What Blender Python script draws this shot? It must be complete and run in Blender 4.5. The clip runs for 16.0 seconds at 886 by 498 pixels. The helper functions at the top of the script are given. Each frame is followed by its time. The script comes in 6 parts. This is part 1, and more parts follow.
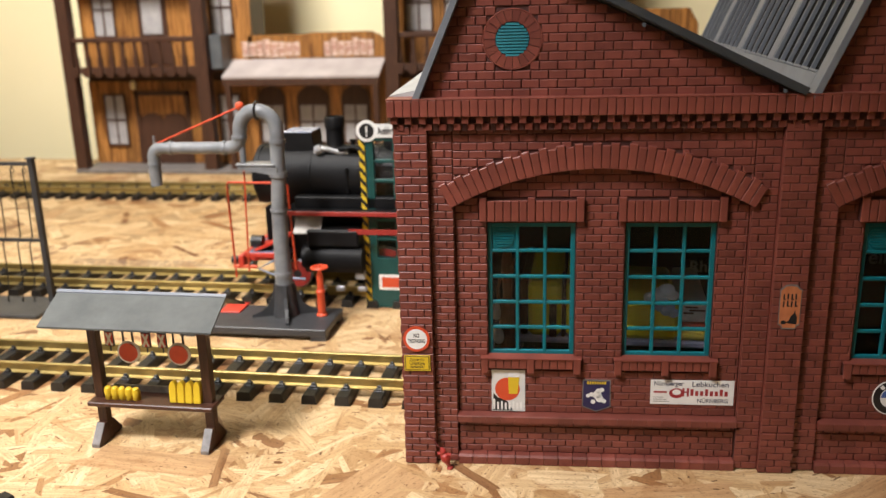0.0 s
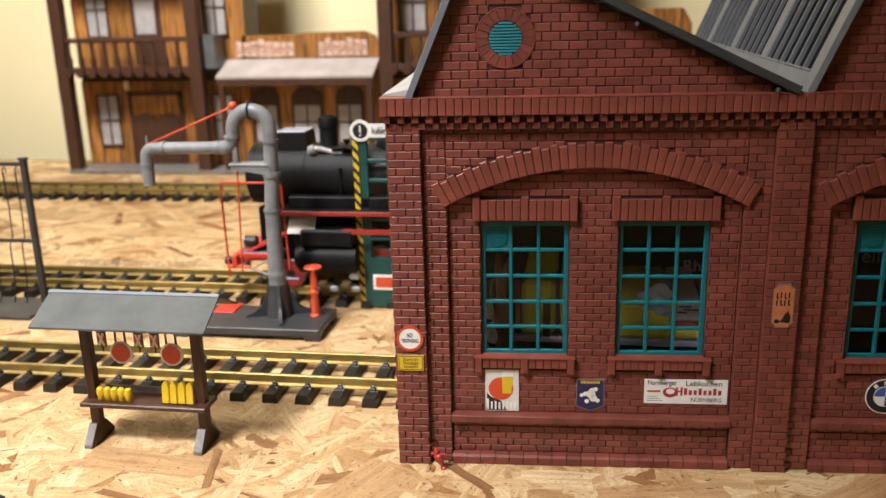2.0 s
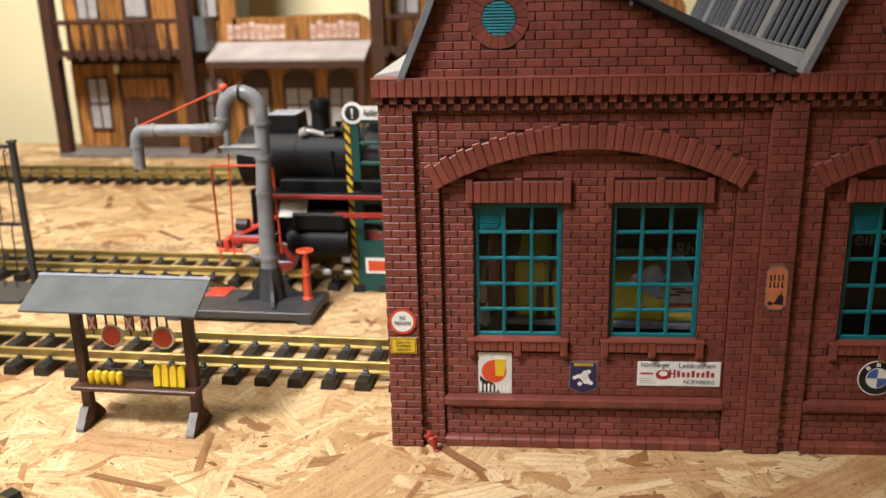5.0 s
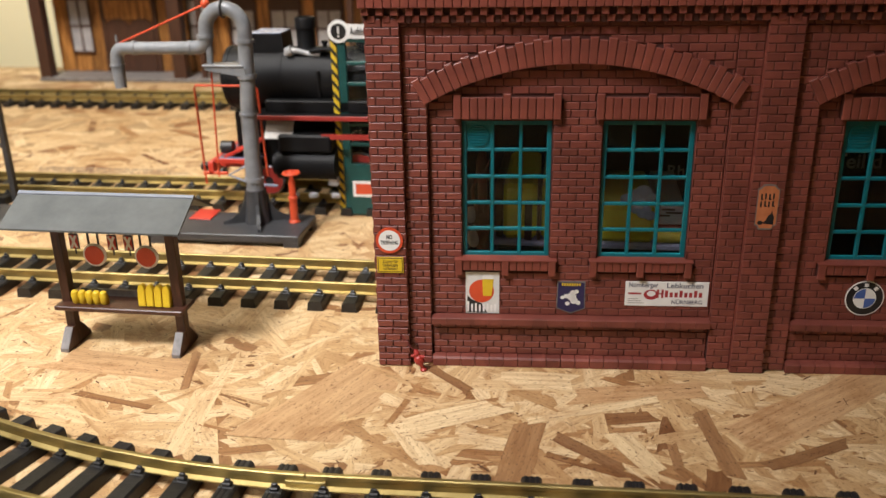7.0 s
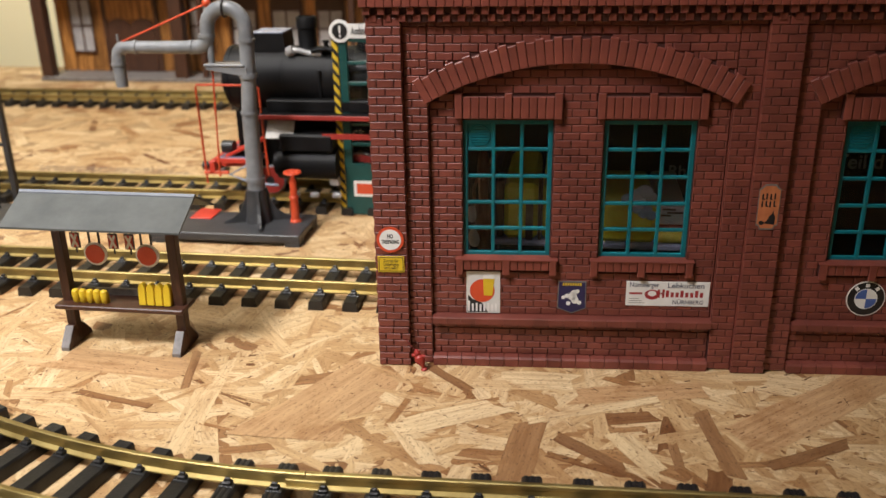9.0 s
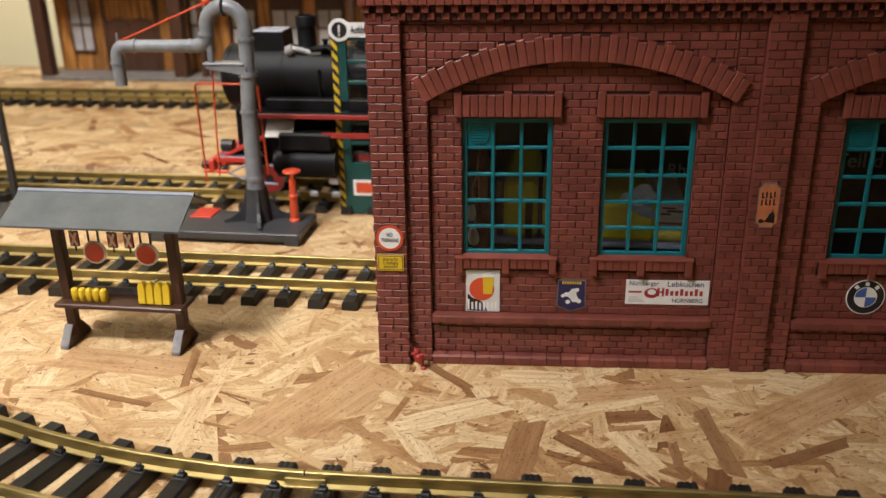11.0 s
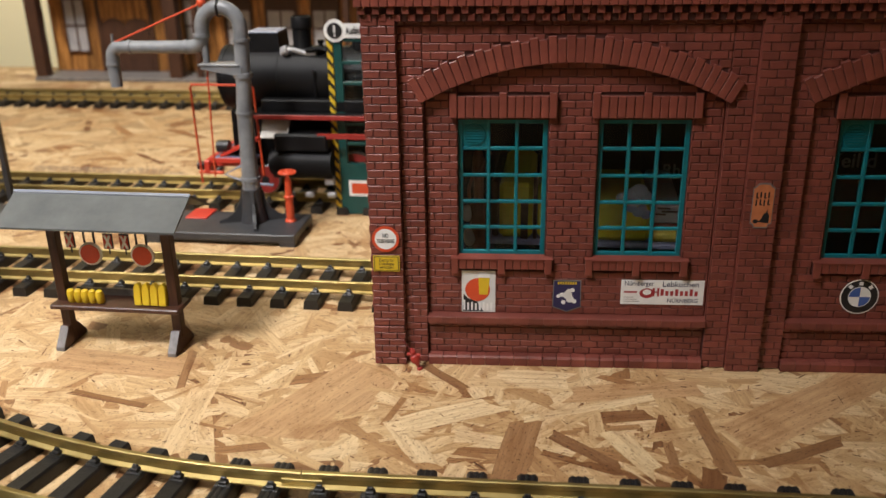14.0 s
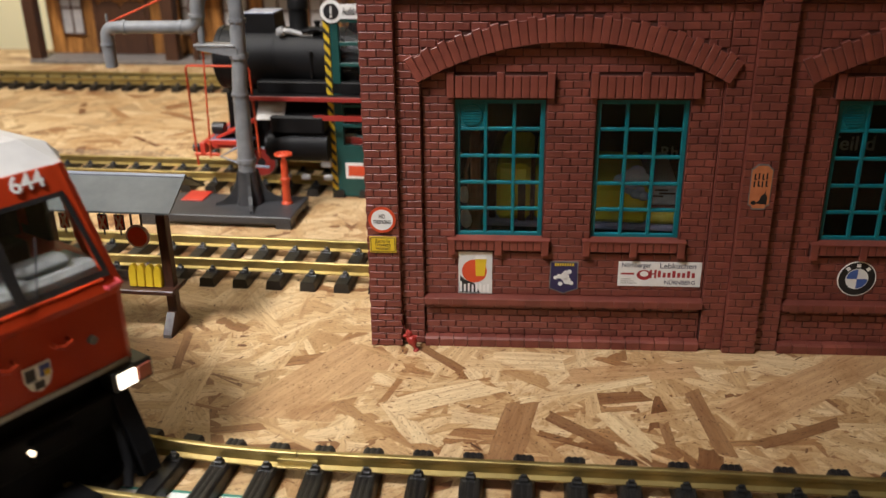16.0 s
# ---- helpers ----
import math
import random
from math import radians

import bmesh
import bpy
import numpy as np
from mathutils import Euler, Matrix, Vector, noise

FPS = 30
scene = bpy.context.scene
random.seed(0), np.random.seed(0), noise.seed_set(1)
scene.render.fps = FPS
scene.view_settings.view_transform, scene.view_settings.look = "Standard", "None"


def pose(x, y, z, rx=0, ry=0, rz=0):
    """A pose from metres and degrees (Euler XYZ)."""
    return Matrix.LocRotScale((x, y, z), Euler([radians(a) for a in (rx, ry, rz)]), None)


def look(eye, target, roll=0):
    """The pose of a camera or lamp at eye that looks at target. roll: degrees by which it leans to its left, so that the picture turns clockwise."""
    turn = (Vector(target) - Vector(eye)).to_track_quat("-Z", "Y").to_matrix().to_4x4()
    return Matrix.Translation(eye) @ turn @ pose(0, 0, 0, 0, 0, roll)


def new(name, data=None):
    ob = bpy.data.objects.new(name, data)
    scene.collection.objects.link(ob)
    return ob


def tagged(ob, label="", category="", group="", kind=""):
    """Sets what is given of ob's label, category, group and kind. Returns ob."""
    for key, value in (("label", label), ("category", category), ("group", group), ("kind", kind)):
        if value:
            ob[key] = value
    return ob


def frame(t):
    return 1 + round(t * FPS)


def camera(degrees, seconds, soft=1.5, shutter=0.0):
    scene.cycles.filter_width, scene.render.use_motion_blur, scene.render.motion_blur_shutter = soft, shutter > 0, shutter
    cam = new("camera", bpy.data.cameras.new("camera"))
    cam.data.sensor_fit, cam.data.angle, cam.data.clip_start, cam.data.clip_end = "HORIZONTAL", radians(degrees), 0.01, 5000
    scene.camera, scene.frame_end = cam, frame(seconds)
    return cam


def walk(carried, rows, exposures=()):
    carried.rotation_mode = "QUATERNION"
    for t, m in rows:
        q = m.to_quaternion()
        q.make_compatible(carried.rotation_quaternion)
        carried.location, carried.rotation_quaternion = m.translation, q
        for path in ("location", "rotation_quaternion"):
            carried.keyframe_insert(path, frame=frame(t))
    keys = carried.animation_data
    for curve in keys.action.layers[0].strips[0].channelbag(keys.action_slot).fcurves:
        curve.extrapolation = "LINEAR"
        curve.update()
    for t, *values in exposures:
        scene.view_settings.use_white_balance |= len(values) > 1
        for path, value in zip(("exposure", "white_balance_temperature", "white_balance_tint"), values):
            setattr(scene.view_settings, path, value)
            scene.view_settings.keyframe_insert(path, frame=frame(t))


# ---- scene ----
cam = camera(53.4, 16.0, soft=1.5, shutter=0.5)
PATH = [
    (0, (0.276, -0.631, 0.312), (-0.049, 1.262, -0.246), -1.5),
    (0.5, (0.276, -0.631, 0.311), (-0.044, 1.263, -0.246), -1.5),
    (1, (0.277, -0.63, 0.313), (-0.042, 1.264, -0.248), -1.5),
    (1.5, (0.277, -0.63, 0.312), (-0.04, 1.264, -0.248), -1.6),
    (2, (0.277, -0.63, 0.311), (-0.037, 1.265, -0.246), -1.5),
    (2.5, (0.277, -0.629, 0.312), (-0.034, 1.266, -0.247), -1.5),
    (3, (0.277, -0.629, 0.312), (-0.031, 1.266, -0.248), -1.5),
    (3.5, (0.277, -0.629, 0.311), (-0.028, 1.267, -0.248), -1.5),
    (3.7, (0.277, -0.629, 0.311), (-0.028, 1.267, -0.248), -1.5),
    (5.8, (0.276, -0.627, 0.303), (-0.008, 1.246, -0.334), -1.2),
    (6, (0.276, -0.627, 0.301), (-0.006, 1.242, -0.354), -1.1),
    (6.2, (0.276, -0.626, 0.299), (-0.002, 1.235, -0.384), -1.1),
    (6.5, (0.277, -0.624, 0.297), (0.003, 1.225, -0.414), -1.0),
    (6.75, (0.277, -0.624, 0.297), (0.005, 1.222, -0.42), -1.0),
    (7, (0.277, -0.623, 0.297), (0.008, 1.218, -0.437), -1.0),
    (7.5, (0.277, -0.623, 0.296), (0.011, 1.219, -0.436), -0.9),
    (8, (0.277, -0.624, 0.296), (0.008, 1.218, -0.436), -0.8),
    (8.5, (0.278, -0.623, 0.296), (0.006, 1.218, -0.436), -0.9),
    (9, (0.277, -0.623, 0.296), (0.006, 1.218, -0.436), -0.9),
    (11.5, (0.277, -0.623, 0.295), (0.007, 1.218, -0.438), -0.9),
    (12, (0.277, -0.623, 0.296), (0.006, 1.217, -0.439), -0.9),
    (12.5, (0.277, -0.623, 0.297), (0.007, 1.217, -0.44), -0.9),
    (13, (0.277, -0.623, 0.296), (0.008, 1.218, -0.438), -0.9),
    (13.5, (0.277, -0.623, 0.297), (0.013, 1.218, -0.439), -1.0),
    (14, (0.277, -0.624, 0.296), (0.017, 1.219, -0.437), -0.9),
    (14.1, (0.277, -0.624, 0.296), (0.017, 1.218, -0.441), -0.9),
    (14.25, (0.277, -0.623, 0.295), (0.018, 1.21, -0.466), -0.9),
    (14.35, (0.277, -0.623, 0.294), (0.018, 1.208, -0.471), -0.9),
    (14.5, (0.277, -0.623, 0.294), (0.019, 1.208, -0.471), -0.9),
    (15, (0.277, -0.623, 0.294), (0.021, 1.208, -0.471), -0.9),
    (15.5, (0.277, -0.623, 0.293), (0.024, 1.208, -0.471), -0.8),
    (16, (0.277, -0.623, 0.292), (0.025, 1.209, -0.47), -0.7),
]
walk(cam, [(t, look(eye, target, roll)) for t, eye, target, roll in PATH],
     [(0.0, 0.0), (6.5, 0.0), (7.0, -0.13), (9.0, -0.27), (11.5, -0.38), (12.5, -0.42), (14.0, -0.41), (14.5, -0.38), (16.0, -0.33)])
# the lens is focused on the brick front
cam.data.dof.use_dof = True
cam.data.dof.focus_distance = 0.57
cam.data.dof.aperture_fstop = 8.8

# ---------------------------------------------------------------- light
world = bpy.data.worlds.new("room_air")
world.use_nodes = True
world.node_tree.nodes["Background"].inputs[0].default_value = (0.004, 0.0035, 0.003, 1)
scene.world = world


def lamp(name, at, aim, size, power, colour, spread=180):
    d = bpy.data.lights.new(name, "AREA")
    d.shape, d.size, d.energy, d.color = "DISK", size, power, colour
    d.spread = radians(spread)
    ob = new(name, d)
    ob.matrix_world = look(at, aim)
    return ob


lamp("side_lamp", (-0.38, -0.78, 1.35), (-0.05, -0.1, 0.0), 0.32, 4.1, (1.0, 0.98, 0.99), 54)
# unseen fill light added to brighten the saloon and the wall behind it
lamp("wall_fill", (-0.44, -0.05, 1.62), (-0.5, 1.2, 0.36), 0.5, 30.0, (1.0, 0.95, 0.89), 110)
# unseen fill light added at the front left to lift the brick facade
lamp("front_fill", (-0.85, -1.55, 1.5), (-0.2, 0.1, 0.1), 0.4, 5.6, (1.0, 0.89, 0.79))


# ---------------------------------------------------------------- materials
def material(name):
    m = bpy.data.materials.new(name)
    m.use_nodes = True
    nt = m.node_tree
    return m, nt, nt.nodes["Principled BSDF"]


def node(nt, kind, **vals):
    n = nt.nodes.new(kind)
    for k, v in vals.items():
        n.inputs[k].default_value = v
    return n


def ramp(nt, fac, stops):
    r = nt.nodes.new("ShaderNodeValToRGB")
    el = r.color_ramp.elements
    while len(el) < len(stops):
        el.new(0.5)
    for e, (p, c) in zip(el, stops):
        e.position, e.color = p, (*c, 1)
    nt.links.new(fac, r.inputs[0])
    return r


def surface(name, c0, c1, rough=0.5, metal=0.0, scale=150.0, bump=0.05, fine=900.0, spec=0.5, island=0.0, objvar=0.0, coat=0.0):
    """A surface with broad stains between two colours, fine grain in gloss and relief."""
    m, nt, b = material(name)
    co = nt.nodes.new("ShaderNodeTexCoord")
    n1 = node(nt, "ShaderNodeTexNoise", Scale=scale, Detail=6.0, Roughness=0.6)
    n2 = node(nt, "ShaderNodeTexNoise", Scale=fine, Detail=4.0, Roughness=0.6)
    nt.links.new(co.outputs["Object"], n1.inputs["Vector"])
    nt.links.new(co.outputs["Object"], n2.inputs["Vector"])
    r = ramp(nt, n1.outputs[0], [(0.32, c0), (0.68, c1)])
    col = r.outputs[0]
    if island or objvar:
        h = node(nt, "ShaderNodeHueSaturation")
        src = nt.nodes.new("ShaderNodeObjectInfo").outputs["Random"] if objvar else nt.nodes.new("ShaderNodeNewGeometry").outputs["Random Per Island"]
        k = objvar or island
        mr = node(nt, "ShaderNodeMapRange")
        mr.inputs["To Min"].default_value, mr.inputs["To Max"].default_value = 1 - k, 1 + k
        nt.links.new(src, mr.inputs[0])
        nt.links.new(mr.outputs[0], h.inputs["Value"])
        nt.links.new(col, h.inputs["Color"])
        col = h.outputs[0]
    nt.links.new(col, b.inputs["Base Color"])
    rr = node(nt, "ShaderNodeMapRange")
    rr.inputs["To Min"].default_value, rr.inputs["To Max"].default_value = max(0.02, rough - 0.1), min(1, rough + 0.1)
    nt.links.new(n2.outputs[0], rr.inputs[0])
    nt.links.new(rr.outputs[0], b.inputs["Roughness"])
    b.inputs["Metallic"].default_value = metal
    b.inputs["Specular IOR Level"].default_value = spec
    b.inputs["Coat Weight"].default_value = coat
    if bump:
        bp = node(nt, "ShaderNodeBump", Strength=bump, Distance=0.0006)
        nt.links.new(n2.outputs[0], bp.inputs["Height"])
        nt.links.new(bp.outputs[0], b.inputs["Normal"])
    return m


def wood(name, c0, c1, stretch=(30, 30, 3), rough=0.5, contrast=(0.3, 0.7), vary=0.0):
    m, nt, b = material(name)
    co = nt.nodes.new("ShaderNodeTexCoord")
    mp = nt.nodes.new("ShaderNodeMapping")
    mp.inputs["Scale"].default_value = stretch
    n1 = node(nt, "ShaderNodeTexNoise", Scale=6.0, Detail=7.0, Roughness=0.65, Distortion=0.6)
    nt.links.new(co.outputs["Object"], mp.inputs[0])
    nt.links.new(mp.outputs[0], n1.inputs["Vector"])
    r = ramp(nt, n1.outputs[0], [(contrast[0], c0), (contrast[1], c1)])
    h = node(nt, "ShaderNodeHueSaturation")
    mr = node(nt, "ShaderNodeMapRange")
    mr.inputs["To Min"].default_value, mr.inputs["To Max"].default_value = 1 - vary, 1 + vary
    nt.links.new(nt.nodes.new("ShaderNodeObjectInfo").outputs["Random"], mr.inputs[0])
    nt.links.new(mr.outputs[0], h.inputs["Value"])
    nt.links.new(r.outputs[0], h.inputs["Color"])
    nt.links.new(h.outputs[0], b.inputs["Base Color"])
    bp = node(nt, "ShaderNodeBump", Strength=0.2, Distance=0.0005)
    nt.links.new(n1.outputs[0], bp.inputs["Height"])
    nt.links.new(bp.outputs[0], b.inputs["Normal"])
    b.inputs["Roughness"].default_value = rough
    return m


def glow(name, colour, strength):
    m, nt, b = material(name)
    b.inputs["Base Color"].default_value = (*colour, 1)
    b.inputs["Emission Color"].default_value = (*colour, 1)
    b.inputs["Emission Strength"].default_value = strength
    return m


def clear(name, tint=(1, 1, 1), rough=0.02, ior=1.3):
    m, nt, b = material(name)
    b.inputs["Base Color"].default_value = (*tint, 1)
    b.inputs["Transmission Weight"].default_value = 1.0
    b.inputs["Roughness"].default_value = rough
    b.inputs["IOR"].default_value = ior
    return m


BRICK = surface("red_brick_plastic", (0.142, 0.036, 0.026), (0.212, 0.056, 0.04), 0.43, scale=60, bump=0.25, fine=700, objvar=0.16)
BRICK_FAR = surface("red_brick_plastic_joined", (0.142, 0.036, 0.026), (0.212, 0.056, 0.04), 0.43, scale=60, bump=0.25, fine=700, island=0.16)
BRICK_TRIM = surface("red_brick_trim", (0.165, 0.041, 0.029), (0.235, 0.061, 0.042), 0.41, scale=60, bump=0.25, fine=700, objvar=0.12)
# same plastic as the bricks, with the shade of the recessed joints in its colour
SHADED_BRICK = surface("shaded_brick_backing", (0.055, 0.016, 0.012), (0.08, 0.022, 0.017), 0.7, scale=80, bump=0.2)
TEAL = surface("teal_plastic", (0.0, 0.11, 0.135), (0.003, 0.155, 0.185), 0.38, scale=90, bump=0.1)
ROOF_GREY = surface("slate_grey_plastic", (0.075, 0.082, 0.09), (0.11, 0.118, 0.127), 0.42, scale=40, bump=0.12)
ROOF_DARK = surface("dark_grey_plastic", (0.03, 0.033, 0.037), (0.05, 0.054, 0.058), 0.5, scale=40, bump=0.12)
FRAME_GREY = surface("light_grey_plastic", (0.14, 0.155, 0.178), (0.19, 0.205, 0.23), 0.42, scale=50, bump=0.1)
# near-black colour for the shaded sides of the skylight bars
BAR_SHADE = surface("bar_side_shade", (0.006, 0.006, 0.006), (0.016, 0.015, 0.014), 0.8, scale=40, bump=0.05, spec=0.08)
# opaque milky glazing; the light from behind it is in the pale colour
BACKLIT_PANE = surface("milky_backlit_pane", (0.24, 0.235, 0.2), (0.38, 0.37, 0.31), 0.35, scale=40, bump=0.05)
SLEEPER = surface("black_sleeper_plastic", (0.006, 0.006, 0.006), (0.017, 0.016, 0.016), 0.42, scale=120, bump=0.4, fine=500, objvar=0.25)
CREAM = surface("cream_wall_paint", (0.83, 0.74, 0.47), (0.86, 0.77, 0.5), 0.85, scale=3, bump=0.08, fine=60)
CEILING_WHITE = surface("ceiling_paint", (0.5, 0.48, 0.43), (0.56, 0.54, 0.48), 0.9, scale=3, bump=0.05, fine=60)
FLOOR_MAT = wood("floor_boards", (0.2, 0.12, 0.06), (0.3, 0.19, 0.1), (1, 8, 1))
WHITE = surface("white_plastic", (0.74, 0.74, 0.72), (0.84, 0.84, 0.82), 0.45, scale=60, bump=0.05)
BLACK = surface("black_plastic", (0.008, 0.008, 0.009), (0.02, 0.02, 0.022), 0.4, scale=60, bump=0.1)
RED = surface("red_plastic", (0.5, 0.035, 0.02), (0.6, 0.055, 0.03), 0.4, scale=60, bump=0.05)
ORANGE_RED = surface("orange_red_plastic", (0.55, 0.06, 0.02), (0.65, 0.085, 0.03), 0.4, scale=60, bump=0.05)
YELLOW = surface("yellow_plastic", (0.62, 0.42, 0.02), (0.72, 0.5, 0.03), 0.42, scale=60, bump=0.05)
PIPE = surface("grey_pipe_plastic", (0.16, 0.168, 0.18), (0.25, 0.26, 0.27), 0.36, scale=60, bump=0.12)
BASE_GREY = surface("anthracite_plastic", (0.028, 0.029, 0.031), (0.05, 0.05, 0.053), 0.45, scale=60, bump=0.25)
SHELTER_ROOF = surface("weathered_grey_roof", (0.06, 0.065, 0.062), (0.1, 0.105, 0.1), 0.5, scale=45, bump=0.1)
SHELTER_WOOD = wood("dark_brown_post", (0.03, 0.011, 0.006), (0.085, 0.032, 0.017), (90, 90, 8), 0.42)
FOOT_GREY = surface("mottled_grey", (0.11, 0.1, 0.095), (0.22, 0.2, 0.19), 0.5, scale=120, bump=0.2)
GREEN = surface("dark_green_plastic", (0.004, 0.055, 0.05), (0.008, 0.075, 0.068), 0.4, scale=60, bump=0.08)
BROWN = wood("dark_brown_timber", (0.035, 0.014, 0.008), (0.075, 0.03, 0.016), (40, 40, 5), 0.5)
TIMBER = wood("amber_plank", (0.1, 0.034, 0.008), (0.47, 0.21, 0.055), (30, 30, 2.2), 0.45, (0.35, 0.62), 0.3)
NAVY = surface("navy_enamel", (0.02, 0.018, 0.07), (0.03, 0.027, 0.09), 0.35, scale=60, bump=0.05)
GLASS = clear("window_glass", (0.9, 0.93, 0.93))


def brass():
    m, nt, b = material("rail_brass")
    co = nt.nodes.new("ShaderNodeTexCoord")
    n1 = node(nt, "ShaderNodeTexNoise", Scale=35.0, Detail=6.0, Roughness=0.6)
    n2 = node(nt, "ShaderNodeTexNoise", Scale=700.0, Detail=3.0)
    nt.links.new(co.outputs["Object"], n1.inputs["Vector"])
    nt.links.new(co.outputs["Object"], n2.inputs["Vector"])
    r = ramp(nt, n1.outputs[0], [(0.3, (0.3, 0.225, 0.08)), (0.7, (0.5, 0.395, 0.165))])
    nt.links.new(r.outputs[0], b.inputs["Base Color"])
    b.inputs["Metallic"].default_value = 0.9
    mr = node(nt, "ShaderNodeMapRange")
    mr.inputs["To Min"].default_value, mr.inputs["To Max"].default_value = 0.34, 0.6
    nt.links.new(n1.outputs[0], mr.inputs[0])
    nt.links.new(mr.outputs[0], b.inputs["Roughness"])
    bp = node(nt, "ShaderNodeBump", Strength=0.08, Distance=0.0003)
    nt.links.new(n2.outputs[0], bp.inputs["Height"])
    nt.links.new(bp.outputs[0], b.inputs["Normal"])
    return m


BRASS = brass()


def strand_material(name, single, tones=None):
    """Pressed wood strands: each chip has its own tone, with grain along it and dark flecks."""
    m, nt, b = material(name)
    uv = nt.nodes.new("ShaderNodeUVMap")
    uv.uv_map = "grain"
    mp = nt.nodes.new("ShaderNodeMapping")
    mp.inputs["Scale"].default_value = (0.02, 0.3, 1)
    n1 = node(nt, "ShaderNodeTexNoise", Scale=1.0, Detail=6.0, Roughness=0.65, Distortion=0.4)
    mp2 = nt.nodes.new("ShaderNodeMapping")
    mp2.inputs["Scale"].default_value = (0.4, 0.8, 1)
    n2 = node(nt, "ShaderNodeTexNoise", Scale=0.8, Detail=5.0, Roughness=0.7, Distortion=0.8)
    for p, n in ((mp, n1), (mp2, n2)):
        nt.links.new(uv.outputs[0], p.inputs[0])
        nt.links.new(p.outputs[0], n.inputs["Vector"])
    tone_src = nt.nodes.new("ShaderNodeObjectInfo").outputs["Random"] if single else nt.nodes.new("ShaderNodeNewGeometry").outputs["Random Per Island"]
    tone = ramp(nt, tone_src, tones or [(0.0, (0.2, 0.09, 0.036)), (0.08, (0.36, 0.19, 0.08)), (0.2, (0.52, 0.335, 0.16)), (0.6, (0.62, 0.435, 0.23)), (1.0, (0.72, 0.55, 0.325))])
    grain = ramp(nt, n1.outputs[0], [(0.3, (0.56, 0.44, 0.36)), (0.6, (1, 1, 1))])
    fleck = ramp(nt, n2.outputs[0], [(0.36, (0.2, 0.1, 0.06)), (0.43, (1, 1, 1))])
    mx = nt.nodes.new("ShaderNodeMix")
    mx.data_type, mx.blend_type = "RGBA", "MULTIPLY"
    mx.inputs["Factor"].default_value = 0.72
    nt.links.new(tone.outputs[0], mx.inputs["A"])
    nt.links.new(grain.outputs[0], mx.inputs["B"])
    my = nt.nodes.new("ShaderNodeMix")
    my.data_type, my.blend_type = "RGBA", "MULTIPLY"
    my.inputs["Factor"].default_value = 0.75
    nt.links.new(mx.outputs["Result"], my.inputs["A"])
    nt.links.new(fleck.outputs[0], my.inputs["B"])
    co = nt.nodes.new("ShaderNodeTexCoord")
    n3 = node(nt, "ShaderNodeTexNoise", Scale=26.0, Detail=7.0, Roughness=0.68, Distortion=0.5)
    nt.links.new(co.outputs["Object"], n3.inputs["Vector"])
    stain = ramp(nt, n3.outputs[0], [(0.34, (0.72, 0.6, 0.5)), (0.47, (1, 0.98, 0.95)), (0.7, (1.0, 1.0, 1.0))])
    mz = nt.nodes.new("ShaderNodeMix")
    mz.data_type, mz.blend_type = "RGBA", "MULTIPLY"
    mz.inputs["Factor"].default_value = 0.8
    nt.links.new(my.outputs["Result"], mz.inputs["A"])
    nt.links.new(stain.outputs[0], mz.inputs["B"])
    nt.links.new(mz.outputs["Result"], b.inputs["Base Color"])
    b.inputs["Roughness"].default_value = 0.42
    bp = node(nt, "ShaderNodeBump", Strength=0.25, Distance=0.0004)
    nt.links.new(n1.outputs[0], bp.inputs["Height"])
    nt.links.new(bp.outputs[0], b.inputs["Normal"])
    return m


STRANDS = strand_material("pressed_wood_strands", False)
STRAND_ONE = strand_material("pressed_wood_strand", True)
STRAND_BROWN = strand_material("brown_wood_strand", True, [(0.0, (0.24, 0.12, 0.052)), (1.0, (0.36, 0.2, 0.09))])
STRAND_TAN = strand_material("tan_wood_strand", True, [(0.0, (0.49, 0.3, 0.145)), (1.0, (0.55, 0.35, 0.18))])
STRAND_PALE = strand_material("pale_wood_strand", True, [(0.0, (0.7, 0.53, 0.3)), (1.0, (0.74, 0.57, 0.34))])
SLIVER = surface("dark_bark_sliver", (0.1, 0.045, 0.02), (0.24, 0.12, 0.055), 0.6, scale=30, bump=0.2, island=0.4)
BOARD_EDGE = surface("pressed_board_core", (0.3, 0.19, 0.09), (0.45, 0.3, 0.15), 0.7, scale=50, bump=0.4)

# ---------------------------------------------------------------- mesh helpers (millimetres)
MM = 0.001


def part(name, bm, mat, parent=None, label="", kind="", smooth=False):
    """Links a bmesh, drawn in millimetres, as one mesh object."""
    bmesh.ops.scale(bm, vec=(MM, MM, MM), verts=bm.verts)
    me = bpy.data.meshes.new(name)
    bm.to_mesh(me)
    bm.free()
    me.materials.append(mat)
    if smooth:
        me.shade_smooth()
        me.set_sharp_from_angle(angle=radians(35))
    ob = new(name, me)
    ob.parent = parent
    return tagged(ob, label, "", "", kind)


def share(name, me, parent, m):
    ob = new(name, me)
    ob.parent = parent
    ob.matrix_local = m
    return ob


def thing(name, m, label, category, group="", kind=""):
    ob = new(name)
    ob.empty_display_size = 0.01
    ob.matrix_world = m
    return tagged(ob, label, category, group, kind)


def box(bm, a, b, bev=0.0):
    c = [(a[i] + b[i]) / 2 for i in range(3)]
    d = [abs(b[i] - a[i]) for i in range(3)]
    r = bmesh.ops.create_cube(bm, size=1, matrix=Matrix.Translation(c) @ Matrix.Diagonal((*d, 1)))
    if bev:
        es = list({e for v in r["verts"] for e in v.link_edges})
        bmesh.ops.bevel(bm, geom=es, offset=bev, segments=1, affect="EDGES")
    return bm


def boxes(*abs_, bev=0.0):
    bm = bmesh.new()
    for a, b in abs_:
        box(bm, a, b, bev)
    return bm


